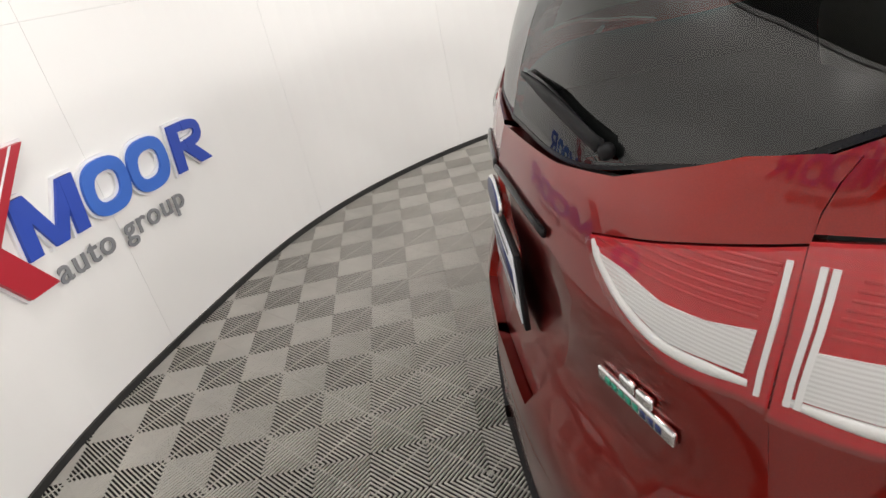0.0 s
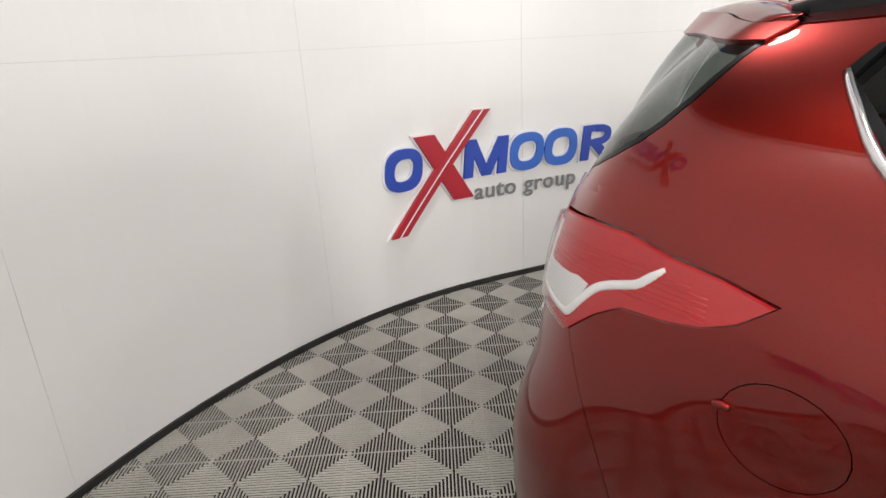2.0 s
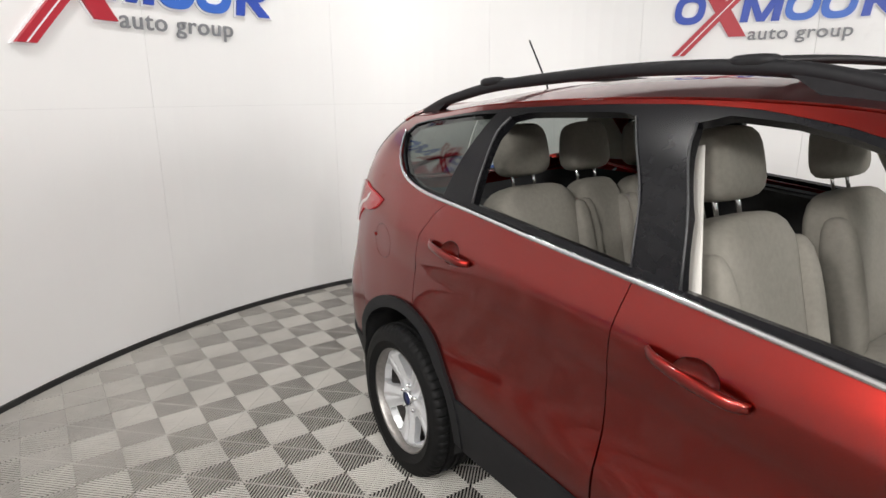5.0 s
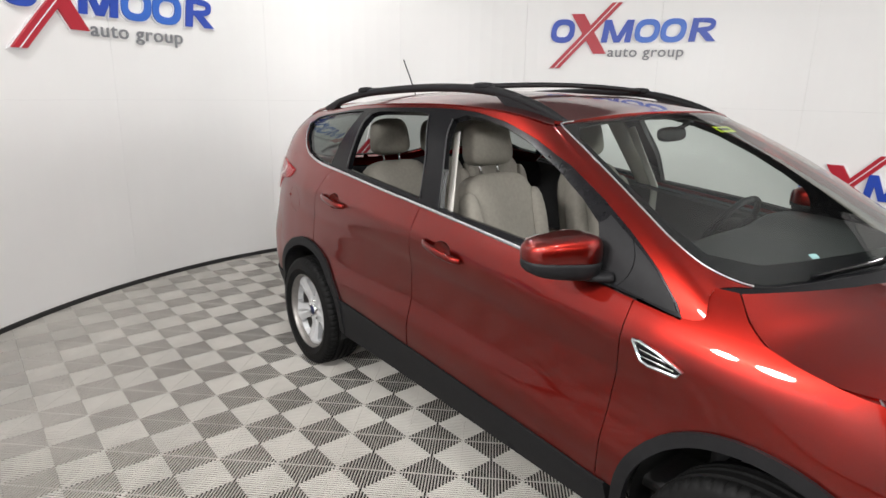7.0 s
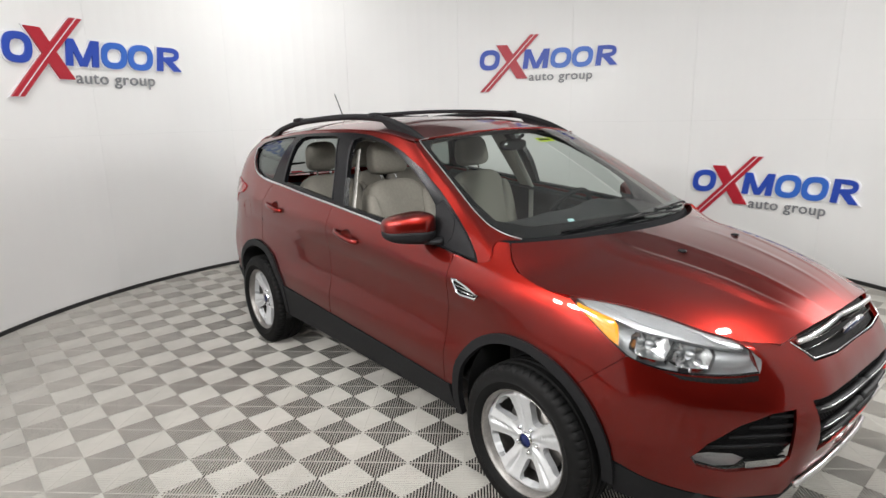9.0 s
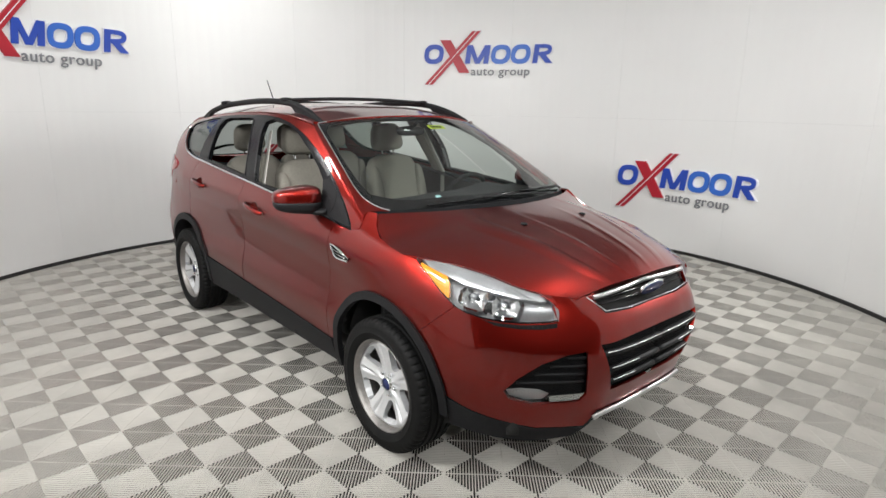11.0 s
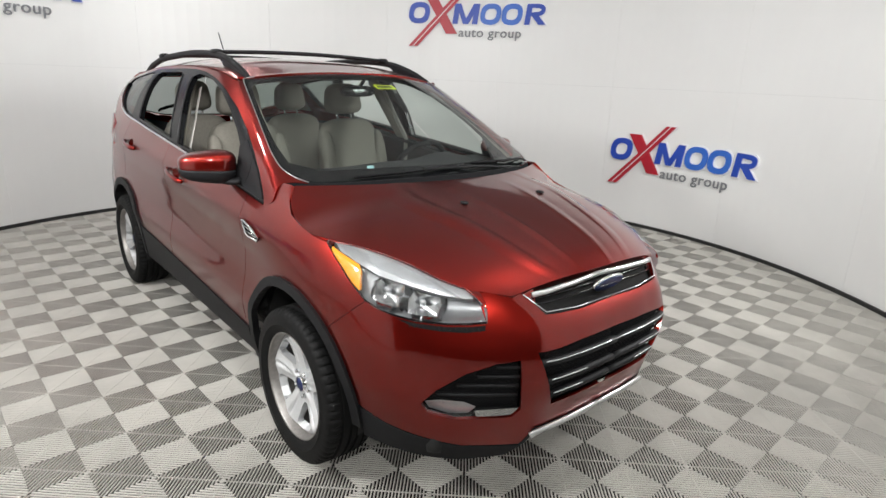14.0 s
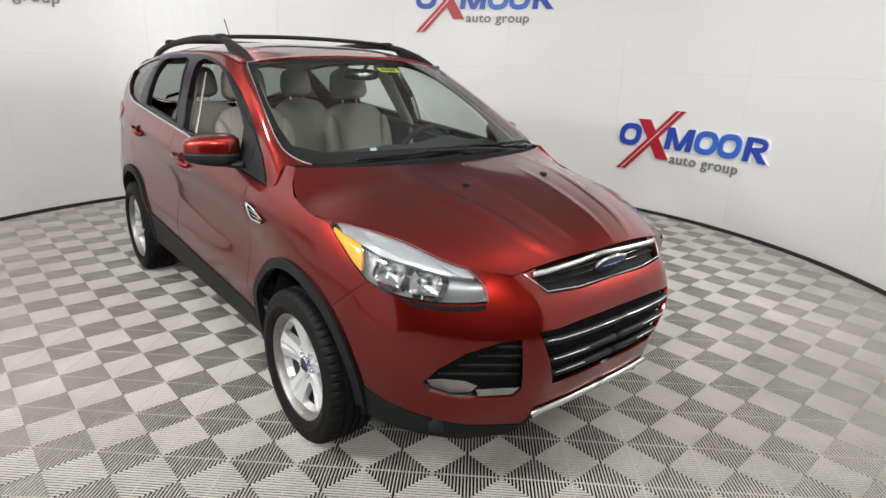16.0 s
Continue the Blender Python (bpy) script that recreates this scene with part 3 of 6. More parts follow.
# hall round the booth; its walls are added out of view to darken reflections
for nm, b in (("ceiling", (-7.5, 8.5, -8, 8, 4.2, 4.3)), ("wall_north", (-7.5, 8.5, 7.9, 8, -0.031, 4.2)), ("wall_south", (-7.5, 8.5, -8, -7.9, -0.031, 4.2)),
              ("wall_west", (-7.5, -7.4, -7.9, 7.9, -0.031, 4.2)), ("wall_east", (8.4, 8.5, -7.9, 7.9, -0.031, 4.2))):
    ob = part(nm, box(*b), HALL_DARK if nm == "ceiling" else HALL_WALL, None, smooth=False)
    tagged(ob, "plain grey painted ceiling of the hall" if nm == "ceiling" else "unseen wall of the outer hall, added dark to deepen the car's reflections", "ceiling" if nm == "ceiling" else "wall", kind="structure")


def round_lamp(x, y, z, size):
    root = thing("ceiling_lamp", x, y, z, "round white ceiling lamp over the booth" if z > 3 else "unseen low fill lamp added near the booth entrance", "lamp", "ceiling lamps")
    bm = lathe([(0, 0.05), (size * 0.55, 0.05), (size * 0.56, -0.01), (size * 0.54, 0.006), (0, 0.008)], 40)
    bmesh.ops.rotate(bm, verts=bm.verts, matrix=Matrix.Rotation(radians(90), 3, "X"))
    part("housing", bm, CEIL, root)
    bm = bmesh.new()
    tube([(0, 0, 0.04), (0, 0, 4.2 - z)], 0.012, bm=bm, up=(1, 0, 0))
    part("rod", bm, PLASTIC, root)


# ---- the car ----
car = thing("car", 0, 0, 0, "dark red metallic compact SUV with black cladding, side windows open", "car")
ARCH = {1: (1.325, 0.33, 0.405, 1.03), -1: (-1.345, 0.345, 0.44, 1.0)}
clad_line = spline([(-0.95, 0.503), (-0.45, 0.464), (0.0, 0.438), (0.4, 0.418), (0.85, 0.392)])


def clad(x0, x1, n=8):
    """The edge between the doors and the black sill."""
    return S(*[(x0 + (x1 - x0) * i / n, float(clad_line(x0 + (x1 - x0) * i / n)[0])) for i in range(n + 1)])


def arc(c, a0, a1, r=None, n=18):
    x, z, rr, wide = c
    r = r or rr
    return [(ux(x + r * wide * math.cos(radians(a0 + (a1 - a0) * i / n))), z + r * math.sin(radians(a0 + (a1 - a0) * i / n))) for i in range(n + 1)]


def S(*pts):
    return [(ux(x), z) for x, z in pts]


cut_w = spline([(0.66, 0.40), (0.70, 0.52), (0.75, 0.62), (0.80, 0.685), (0.86, 0.71), (0.95, 0.692), (1.04, 0.675), (1.12, 0.671), (1.19, 0.660), (1.215, 0.653), (1.25, 0.651), (1.285, 0.655)])


def cut(z):
    """The shut line between tailgate and quarter panel."""
    return wz(float(cut_w(z)[0]), z)


belt_line = spline([(-1.77, 1.27), (-1.5, 1.272), (-1.2, 1.235), (-0.7, 1.172), (-0.2, 1.118), (0.5, 1.052), (1.06, 0.99)])


def belt(x0, x1, n=10, dz=0.0):
    return S(*[(x0 + (x1 - x0) * i / n, float(belt_line(x0 + (x1 - x0) * i / n)[0]) + dz) for i in range(n + 1)])


# outlines on the lower body
DOOR_F = S((0.90, 1.008), (0.897, 0.90), (0.885, 0.80), (0.868, 0.70), (0.85, 0.52)) + clad(0.835, -0.265) + S((-0.245, 0.8), (-0.2, 1.118)) + belt(-0.1, 0.84)
REAR_GAP = S((-1.03, 1.214), (-1.10, 1.165), (-1.165, 1.08), (-1.195, 0.98), (-1.22, 0.87), (-1.235, 0.785))
DOOR_R = S((-0.2, 1.118), (-0.245, 0.8)) + clad(-0.27, -0.925) + arc(ARCH[-1], 22, 74, n=10) + list(reversed(REAR_GAP)) + belt(-0.95, -0.25)
FENDER = S((0.90, 1.008), (1.05, 0.992), (1.075, 1.04), (1.10, 1.087), (1.165, 1.087), (1.19, 1.06), (1.215, 1.03), (1.27, 0.99), (1.36, 0.963), (1.45, 0.945), (1.50, 0.938)) + [xz(x, z) for x, z in LAMP_LOW[:6]] + \
    arc(ARCH[1], 48, 171, n=18) + S((0.835, 0.392), (0.85, 0.52), (0.868, 0.70), (0.885, 0.80), (0.897, 0.90))
LAMP_UP = [(-1.88, 1.222), (-1.78, 1.222), (-1.69, 1.206), (-1.61, 1.196), (-1.53, 1.178)]      # upper and lower edge of the tail lamp on the flank
LAMP_DOWN = [(-1.575, 1.142), (-1.62, 1.122), (-1.68, 1.110), (-1.765, 1.102), (-1.816, 1.072), (-1.885, 1.018)]
SHUT = [cut(z) for z in (0.66, 0.70, 0.75, 0.80, 0.86, 0.93)]
QUARTER = REAR_GAP + arc(ARCH[-1], 76, 142, n=10) + S((-1.73, 0.72), (-1.80, 0.86)) + S(*LAMP_DOWN[::-1]) + S(*LAMP_UP[::-1]) + \
    [cut(1.206), cut(1.225), cut(1.25), cut(1.272)] + S((-1.77, 1.281), (-1.5, 1.282), (-1.3, 1.256))
FUEL = [(ux(-1.500 + 0.082 * math.cos(a)), 1.008 + 0.072 * math.sin(a)) for a in np.linspace(0, 2 * math.pi, 25)[:-1]]
R_BUMPER = [(0, 0.47), (0, 0.65), (ur(0.3), 0.652)] + SHUT + [cut(1.03)] + S((-1.885, 1.018), (-1.80, 0.86), (-1.73, 0.72)) + arc(ARCH[-1], 142, 163, n=5) + S((-1.95, 0.47)) + [(ur(0.6), 0.47)]
RECESS = [(0, 0.72), wz(0.25, 0.72), wz(0.34, 0.87), wz(0.39, 1.02), wz(0.345, 1.06), wz(0.25, 1.085), (0, 1.095)]
TIP = [wz(0.652, 1.041), wz(0.589, 1.035), wz(0.512, 1.061), wz(0.454, 1.094), wz(0.414, 1.135), wz(0.469, 1.149), wz(0.558, 1.173), wz(0.638, 1.194)]
TAILGATE = RECESS[::-1] + [(0, 0.653), (ur(0.3), 0.655)] + SHUT + [cut(1.0), cut(1.036)] + TIP + [cut(1.20), cut(1.225), cut(1.25), cut(1.272),
            wz(0.63, 1.270), wz(0.575, 1.259), wz(0.505, 1.234), wz(0.42, 1.206), wz(0.28, 1.188), (0, 1.182)]
LAMP_T = TIP + [cut(1.20), cut(1.12), cut(1.036)]
LAMP_Q = [cut(1.204)] + S(*LAMP_UP) + S(*LAMP_DOWN) + [cut(1.03), cut(1.12)]
L_GRILLE = [(U_END, 0.44), (uf(0.31), 0.44), (uf(0.405), 0.655), (uf(0.2), 0.668), (U_END, 0.67)]
FOG = [(uf(0.455), 0.63), (uf(0.52), 0.618), (uf(0.60), 0.58), (uf(0.67), 0.515), (uf(0.705), 0.458), (uf(0.69), 0.425), (uf(0.62), 0.404), (uf(0.46), 0.408), (uf(0.437), 0.44)]
F_BUMPER = [(U_END, 0.352), (U_END, 0.44), (uf(0.31), 0.44), (uf(0.405), 0.655), (uf(0.2), 0.668), (U_END, 0.67), (U_END, 0.762), (uf(0.20), 0.760), (uf(0.365), 0.768), (uf(0.455), 0.838), xz(2.045, 0.838), xz(2.07, 0.79)] + [xz(x, z) for x, z in LAMP_LOW[:4:-1]] + arc(ARCH[1], 48, 8, n=6) + [(ux(1.85), 0.35), (uf(0.6), 0.295), (uf(0.42), 0.285), (uf(0.36), 0.352)]

# outlines on the flank of the greenhouse, by x and z
QGLASS = [(-1.07, 1.228), (-1.25, 1.259), (-1.365, 1.297), (-1.445, 1.36), (-1.512, 1.446), (-1.492, 1.482), (-1.41, 1.499), (-1.2, 1.514), (-0.945, 1.52)]
OPEN_R = [(-0.885, 1.22), (-0.885, 1.30), (-0.88, 1.44), (-0.86, 1.505), (-0.78, 1.520), (-0.40, 1.520), (-0.355, 1.508), (-0.30, 1.43), (-0.242, 1.31), (-0.205, 1.141)]
OPEN_F = [(-0.065, 1.122), (-0.105, 1.28), (-0.15, 1.42), (-0.165, 1.495), (-0.10, 1.516), (0.05, 1.502), (0.17, 1.474), (0.30, 1.428), (0.48, 1.343), (0.62, 1.26), (0.715, 1.19), (0.74, 1.052)]
SIDE_ALL = [(1.055, 0.995), (0.93, 1.012), (0.5, 1.056), (0.0, 1.105), (-0.5, 1.152), (-0.9, 1.205), (-1.1, 1.226), (-1.25, 1.252), (-1.37, 1.29), (-1.45, 1.35), (-1.525, 1.45), (-1.50, 1.487), (-1.42, 1.506),
            (-1.2, 1.523), (-0.9, 1.538), (-0.5, 1.543), (-0.22, 1.542), (-0.03, 1.53), (0.15, 1.497), (0.34, 1.437), (0.52, 1.36), (0.69, 1.27), (0.82, 1.19), (0.95, 1.10), (1.035, 1.025)]
CAB = lambda pts: [cab(x, z) for x, z in pts]


def both(fn):
    for sd in (-1, 1):
        fn(sd)


HANDLES = ((0.02, 0.962, 0), (-0.945, 1.045, 1))


def cup_line(hx, hz):
    return [(ux(hx) + 0.056 * math.cos(a), hz + 0.040 * math.sin(a)) for a in np.linspace(0, 2 * math.pi, 29)[:-1]]


def flank(sd):
    fender = panel("front_fender", body, FENDER, PAINT, car, sd)
    fdoor = panel("front_door", body, DOOR_F, PAINT, car, sd, step=0.03, holes=[cup_line(*HANDLES[0][:2])])
    rdoor = panel("rear_door", body, DOOR_R, PAINT, car, sd, step=0.03, holes=[cup_line(*HANDLES[1][:2])])
    quarter = panel("quarter_panel", body, QUARTER, PAINT, car, sd, holes=[FUEL] if sd < 0 else [], step=0.03)
    if sd < 0:
        lid = panel("fuel_door", body, FUEL, PAINT, car, sd, step=0.02, gap=0.0)
        p = body(ux(-1.578), 1.022, 0.002)
        part("lid_hinge", cushion((0.026, 0.012, 0.016), Matrix.Translation((p[0], sd * p[1], p[2])), 2.6, 8), PAINT, lid)
    # black cladding: sill and arches
    panel("sill_cladding", body, S((0.90, 0.28), (0.875, 0.392)) + clad(0.84, -0.93) + S((-0.95, 0.36), (-0.9, 0.30)), PLASTIC, car, sd, out=0.008, lip=0.05)
    for k, a0, a1 in ((1, -6, 189), (-1, -4, 184)):
        c = ARCH[k]
        wide, lip = (0.034, 0.03) if k > 0 else (0.044, 0.06)
        ring = arc(c, a0, a1, c[2] + 0.006, 30) + list(reversed(arc(c, a0, a1, c[2] - wide, 30)))
        panel("arch_cladding", body, ring, PLASTIC, car, sd, out=0.014, lip=lip, gap=0, step=0.03)
        # wheel well
        n = 30
        verts, faces = [], []
        for i in range(n + 1):
            a = radians(-12 + 204 * i / n)
            for w in (0.79 if k > 0 else 0.85, 0.50):
                r = c[2] - (0.02 if k > 0 else 0.045)
                verts.append((c[0] + r * c[3] * math.cos(a), sd * w, c[1] + r * math.sin(a)))
        for i in range(n):
            faces.append((2 * i, 2 * i + 1, 2 * i + 3, 2 * i + 2))
        nv = len(verts)
        verts.append((c[0], sd * 0.50, c[1]))
        faces += [(nv, 2 * i + 1, 2 * i + 3) for i in range(n)]
        mesh_object("wheel_well", verts, faces, DARK, car)
    # greenhouse flank: black frame with the openings, glass, chrome strip
    panel("window_frame", cabin, CAB(SIDE_ALL), PILLAR, car, sd, holes=[CAB(QGLASS), CAB(OPEN_R), CAB(OPEN_F)], ku=0.42, kv=0.42, gap=0, step=0.03, lip=0.03)
    q = panel("quarter_glass", cabin, CAB(QGLASS), TINTED, car, sd, ku=0.42, kv=0.42, gap=0, step=0.05, lip=0, out=-0.006)
    q.visible_shadow = False
    for run in (OPEN_F[:4], OPEN_R[-4:], OPEN_R[:4]):
        pts = [cabin(*cab(x, z), 0.002) for x, z in run]
        part("window_seal", tube([(p[0], sd * p[1], p[2]) for p in curve_pts(pts, 10)], 0.003, 0.005, 8), SEAL, car)
    chrome = [cabin(*cab(x, z), 0.006) for x, z in [(0.73, 1.026), (0.65, 1.033), (0.5, 1.047), (0.0, 1.096), (-0.5, 1.144), (-0.9, 1.194), (-1.1, 1.22), (-1.25, 1.247), (-1.375, 1.287), (-1.455, 1.347), (-1.50, 1.41), (-1.518, 1.446)]]
    part("chrome_strip", tube([(p[0], sd * p[1], p[2]) for p in curve_pts(chrome, 40)], 0.005, 0.009, 8), CHROME, car, "thin bright chrome strip")
    # painted roof side: cant rail, A pillar, D pillar
    dp = CAB(SIDE_ALL[6:]) + CAB([(1.055, 0.995)]) + [(10.3, -0.005), (10.7, -0.01), (11.0, -0.01), (11.6, -0.008), (11.42, 0.014), (11.22, 0.055), (11.08, 0.12), (11.0, 0.25), (11.0, 0.6), (10.98, 0.98), (10.0, 0.985), (9.0, 0.985), (7.0, 0.985), (5.0, 0.985), (4.42, 0.985), (4.21, 0.875), (4.13, 0.79), (4.01, 0.53), (3.88, 0.38), (3.72, 0.28), (3.46, 0.185), (3.18, 0.12), (2.98, 0.094), (2.75, 0.039), (2.44, 0.001), (2.44, -0.012), (3.05, -0.012), (4.0, -0.012), (5.0, -0.012), (5.7, -0.012)]
    panel("body_side_frame", cabin, dp, PAINT, car, sd, ku=0.42, kv=0.42, gap=0.001, step=0.035)
    # door handles over round hollows
    for hx, hz, door in HANDLES:
        uh = ux(hx)

        def hollow(u, z, out=0.0):
            r = math.hypot((u - uh) / 0.056, (z - hz) / 0.040)
            return body(u, z, out - 0.030 * max(0.0, 1 - r * r) ** 0.8)
        panel("handle_cup", hollow, cup_line(hx, hz), PAINT, (fdoor, rdoor)[door], sd, gap=0, step=0.010, lip=0)
        h = [(body(ux(hx + dx), hz + dz), o) for dx, dz, o in ((-0.125, 0.022, 0.004), (-0.09, 0.016, 0.024), (-0.02, 0.006, 0.034), (0.06, -0.006, 0.032), (0.10, -0.012, 0.024), (0.125, -0.016, 0.004))]
        part("door_handle", tube(curve_pts([(p[0], sd * (p[1] + o), p[2]) for p, o in h], 20), 0.008, 0.013, 10, taper=lambda t: 0.8 + 0.45 * math.sin(math.pi * t) ** 0.5), PAINT, (fdoor, rdoor)[door])
    # fender vent with chrome surround
    vent = [(0.945, 0.908), (0.968, 0.909), (1.03, 0.894), (1.108, 0.864), (1.09, 0.846), (1.0, 0.845), (0.975, 0.852)]
    ring = [body(ux(x), z, 0.008) for x, z in vent + vent[:1]]
    panel("vent_grille", body, S(*vent), GLOSS, fender, sd, out=0.002, gap=0, lip=0.005, step=0.02)
    part("vent_surround", tube([(p[0], sd * p[1], p[2]) for p in ring], 0.006, 0.006, 6), CHROME, fender, "chrome vent surround")
    for dz in (-0.010, 0.010):
        p0, p1 = body(ux(0.972), 0.877 + dz, 0.007), body(ux(1.08), 0.866 + dz * 0.7, 0.007)
        part("vent_bar", tube([(p0[0], sd * p0[1], p0[2]), (p1[0], sd * p1[1], p1[2])], 0.003, 0.003, 6), CHROME, fender)
    # door mirror
    mirror = new("door_mirror")
    mirror.parent = car
    def shell(size, z, low):
        bm = cushion(size, pose(0, 0, 0), 3.4, 18)
        for v in bm.verts:
            k = v.co.y / size[1] + 0.5           # 0 at the door, 1 at the tip
            v.co.z *= 1.0 - 0.34 * max(0.0, k - 0.35)
            v.co.x *= 1.0 - 0.45 * max(0.0, k - 0.3)
            v.co.x -= 0.05 * max(0.0, k - 0.3)
            v.co.z += 0.012 * (1 - k) if v.co.z > 0 else 0
            if low:
                v.co.z = min(v.co.z, 0.0)
        if sd < 0:
            bmesh.ops.scale(bm, verts=bm.verts, vec=(1, -1, 1))
            bmesh.ops.reverse_faces(bm, faces=bm.faces[:])
        bm.transform(pose(0.70, sd * 0.935, z, 0, 0, sd * 10))
        return bm
    part("mirror_cap", shell((0.17, 0.24, 0.118), 1.118, False), PAINT, mirror, "red mirror housing")
    part("mirror_base", shell((0.175, 0.236, 0.13), 1.098, True), PLASTIC, mirror, "black lower mirror shell")
    part("mirror_arm", tube(curve_pts([(0.705, sd * 0.90, 1.052), (0.76, sd * 0.86, 1.046), (0.81, sd * 0.82, 1.052)], 8), 0.036, 0.017, 10), PLASTIC, mirror)
    part("mirror_glass", cushion((0.012, 0.175, 0.09), pose(0.612, sd * 0.925, 1.118, 0, 0, sd * 10), 4.0, 8), MIRROR, mirror)
    # sail trims of the door and of the fender, parted by the shut line
    panel("sail_trim", cabin, CAB([(0.74, 1.052), (0.712, 1.192), (0.735, 1.225), (0.837, 1.165), (0.837, 1.030)]), PLASTIC, car, sd, ku=0.42, kv=0.42, gap=0, out=0.004, step=0.03, lip=0.006)
    panel("sail_trim", cabin, CAB([(0.843, 1.029), (0.843, 1.161), (0.94, 1.098), (1.022, 1.03), (1.04, 1.006)]), PLASTIC, car, sd, ku=0.42, kv=0.42, gap=0, out=0.004, step=0.03, lip=0.006)


both(flank)


for la, lz, size, watts, aim in WALL_LAMPS:
    ex, ey = CX + (RAD - 0.19) * math.cos(radians(la)), CY + (RAD - 0.19) * math.sin(radians(la))
    lamp = thing("studio_lamp", ex, ey, lz, "round white studio lamp fixed to the booth wall", "lamp", "studio lamps")
    m = look((0, 0, 0), (aim[0] - ex, aim[1] - ey, aim[2] - lz))
    bm = lathe([(0, -0.05), (size * 0.45, -0.05), (size * 0.56, 0.035), (size * 0.54, 0.035), (size * 0.5, 0.0), (0, -0.002)], 32)
    bm.transform(m @ pose(0, 0, 0, -90))
    part("housing", bm, PLASTIC, lamp)
    part("bracket", tube([tuple(m @ Vector((0, 0, 0.05))), (0.19 * math.cos(radians(la)), 0.19 * math.sin(radians(la)), 0)], 0.015, bm=None), PLASTIC, lamp)


# ---- front and rear of the car, built half by half ----
GLASS_R = [(0, 0.025), (0.9, 0.018), (1.3, 0.008), (1.6, 0.006), (2.0, 0.012), (2.42, 0.018), (2.72, 0.06), (2.95, 0.115), (3.15, 0.14), (3.40, 0.21), (3.65, 0.30), (3.80, 0.40), (3.93, 0.54), (4.05, 0.80), (4.12, 0.876), (0, 0.88)]


def lattice(parent, outline, sd, out, pitch):
    """Black diamond mesh behind an opening of the bumper."""
    u0, u1 = min(p[0] for p in outline), max(p[0] for p in outline)
    z0, z1 = min(p[1] for p in outline), max(p[1] for p in outline)
    bm = bmesh.new()
    for lean in (-1, 1):
        c = u0 - (z1 - z0)
        while c < u1 + (z1 - z0):
            run = []
            for z in np.linspace(z0, z1, 40):
                u = c + lean * (z - (z0 + z1) / 2) * 1.3
                if inside((u, z), outline):
                    run.append((u, z))
            if len(run) > 3:
                pts = [body(u, z, out) for u, z in run[::4] + [run[-1]]]
                tube([(p[0], sd * p[1], p[2]) for p in pts], 0.0018, 0.0018, 5, bm=bm)
            c += pitch
    part("mesh", bm, PLASTIC, parent, "black diamond-pattern plastic mesh")["kind"] = "stuff"


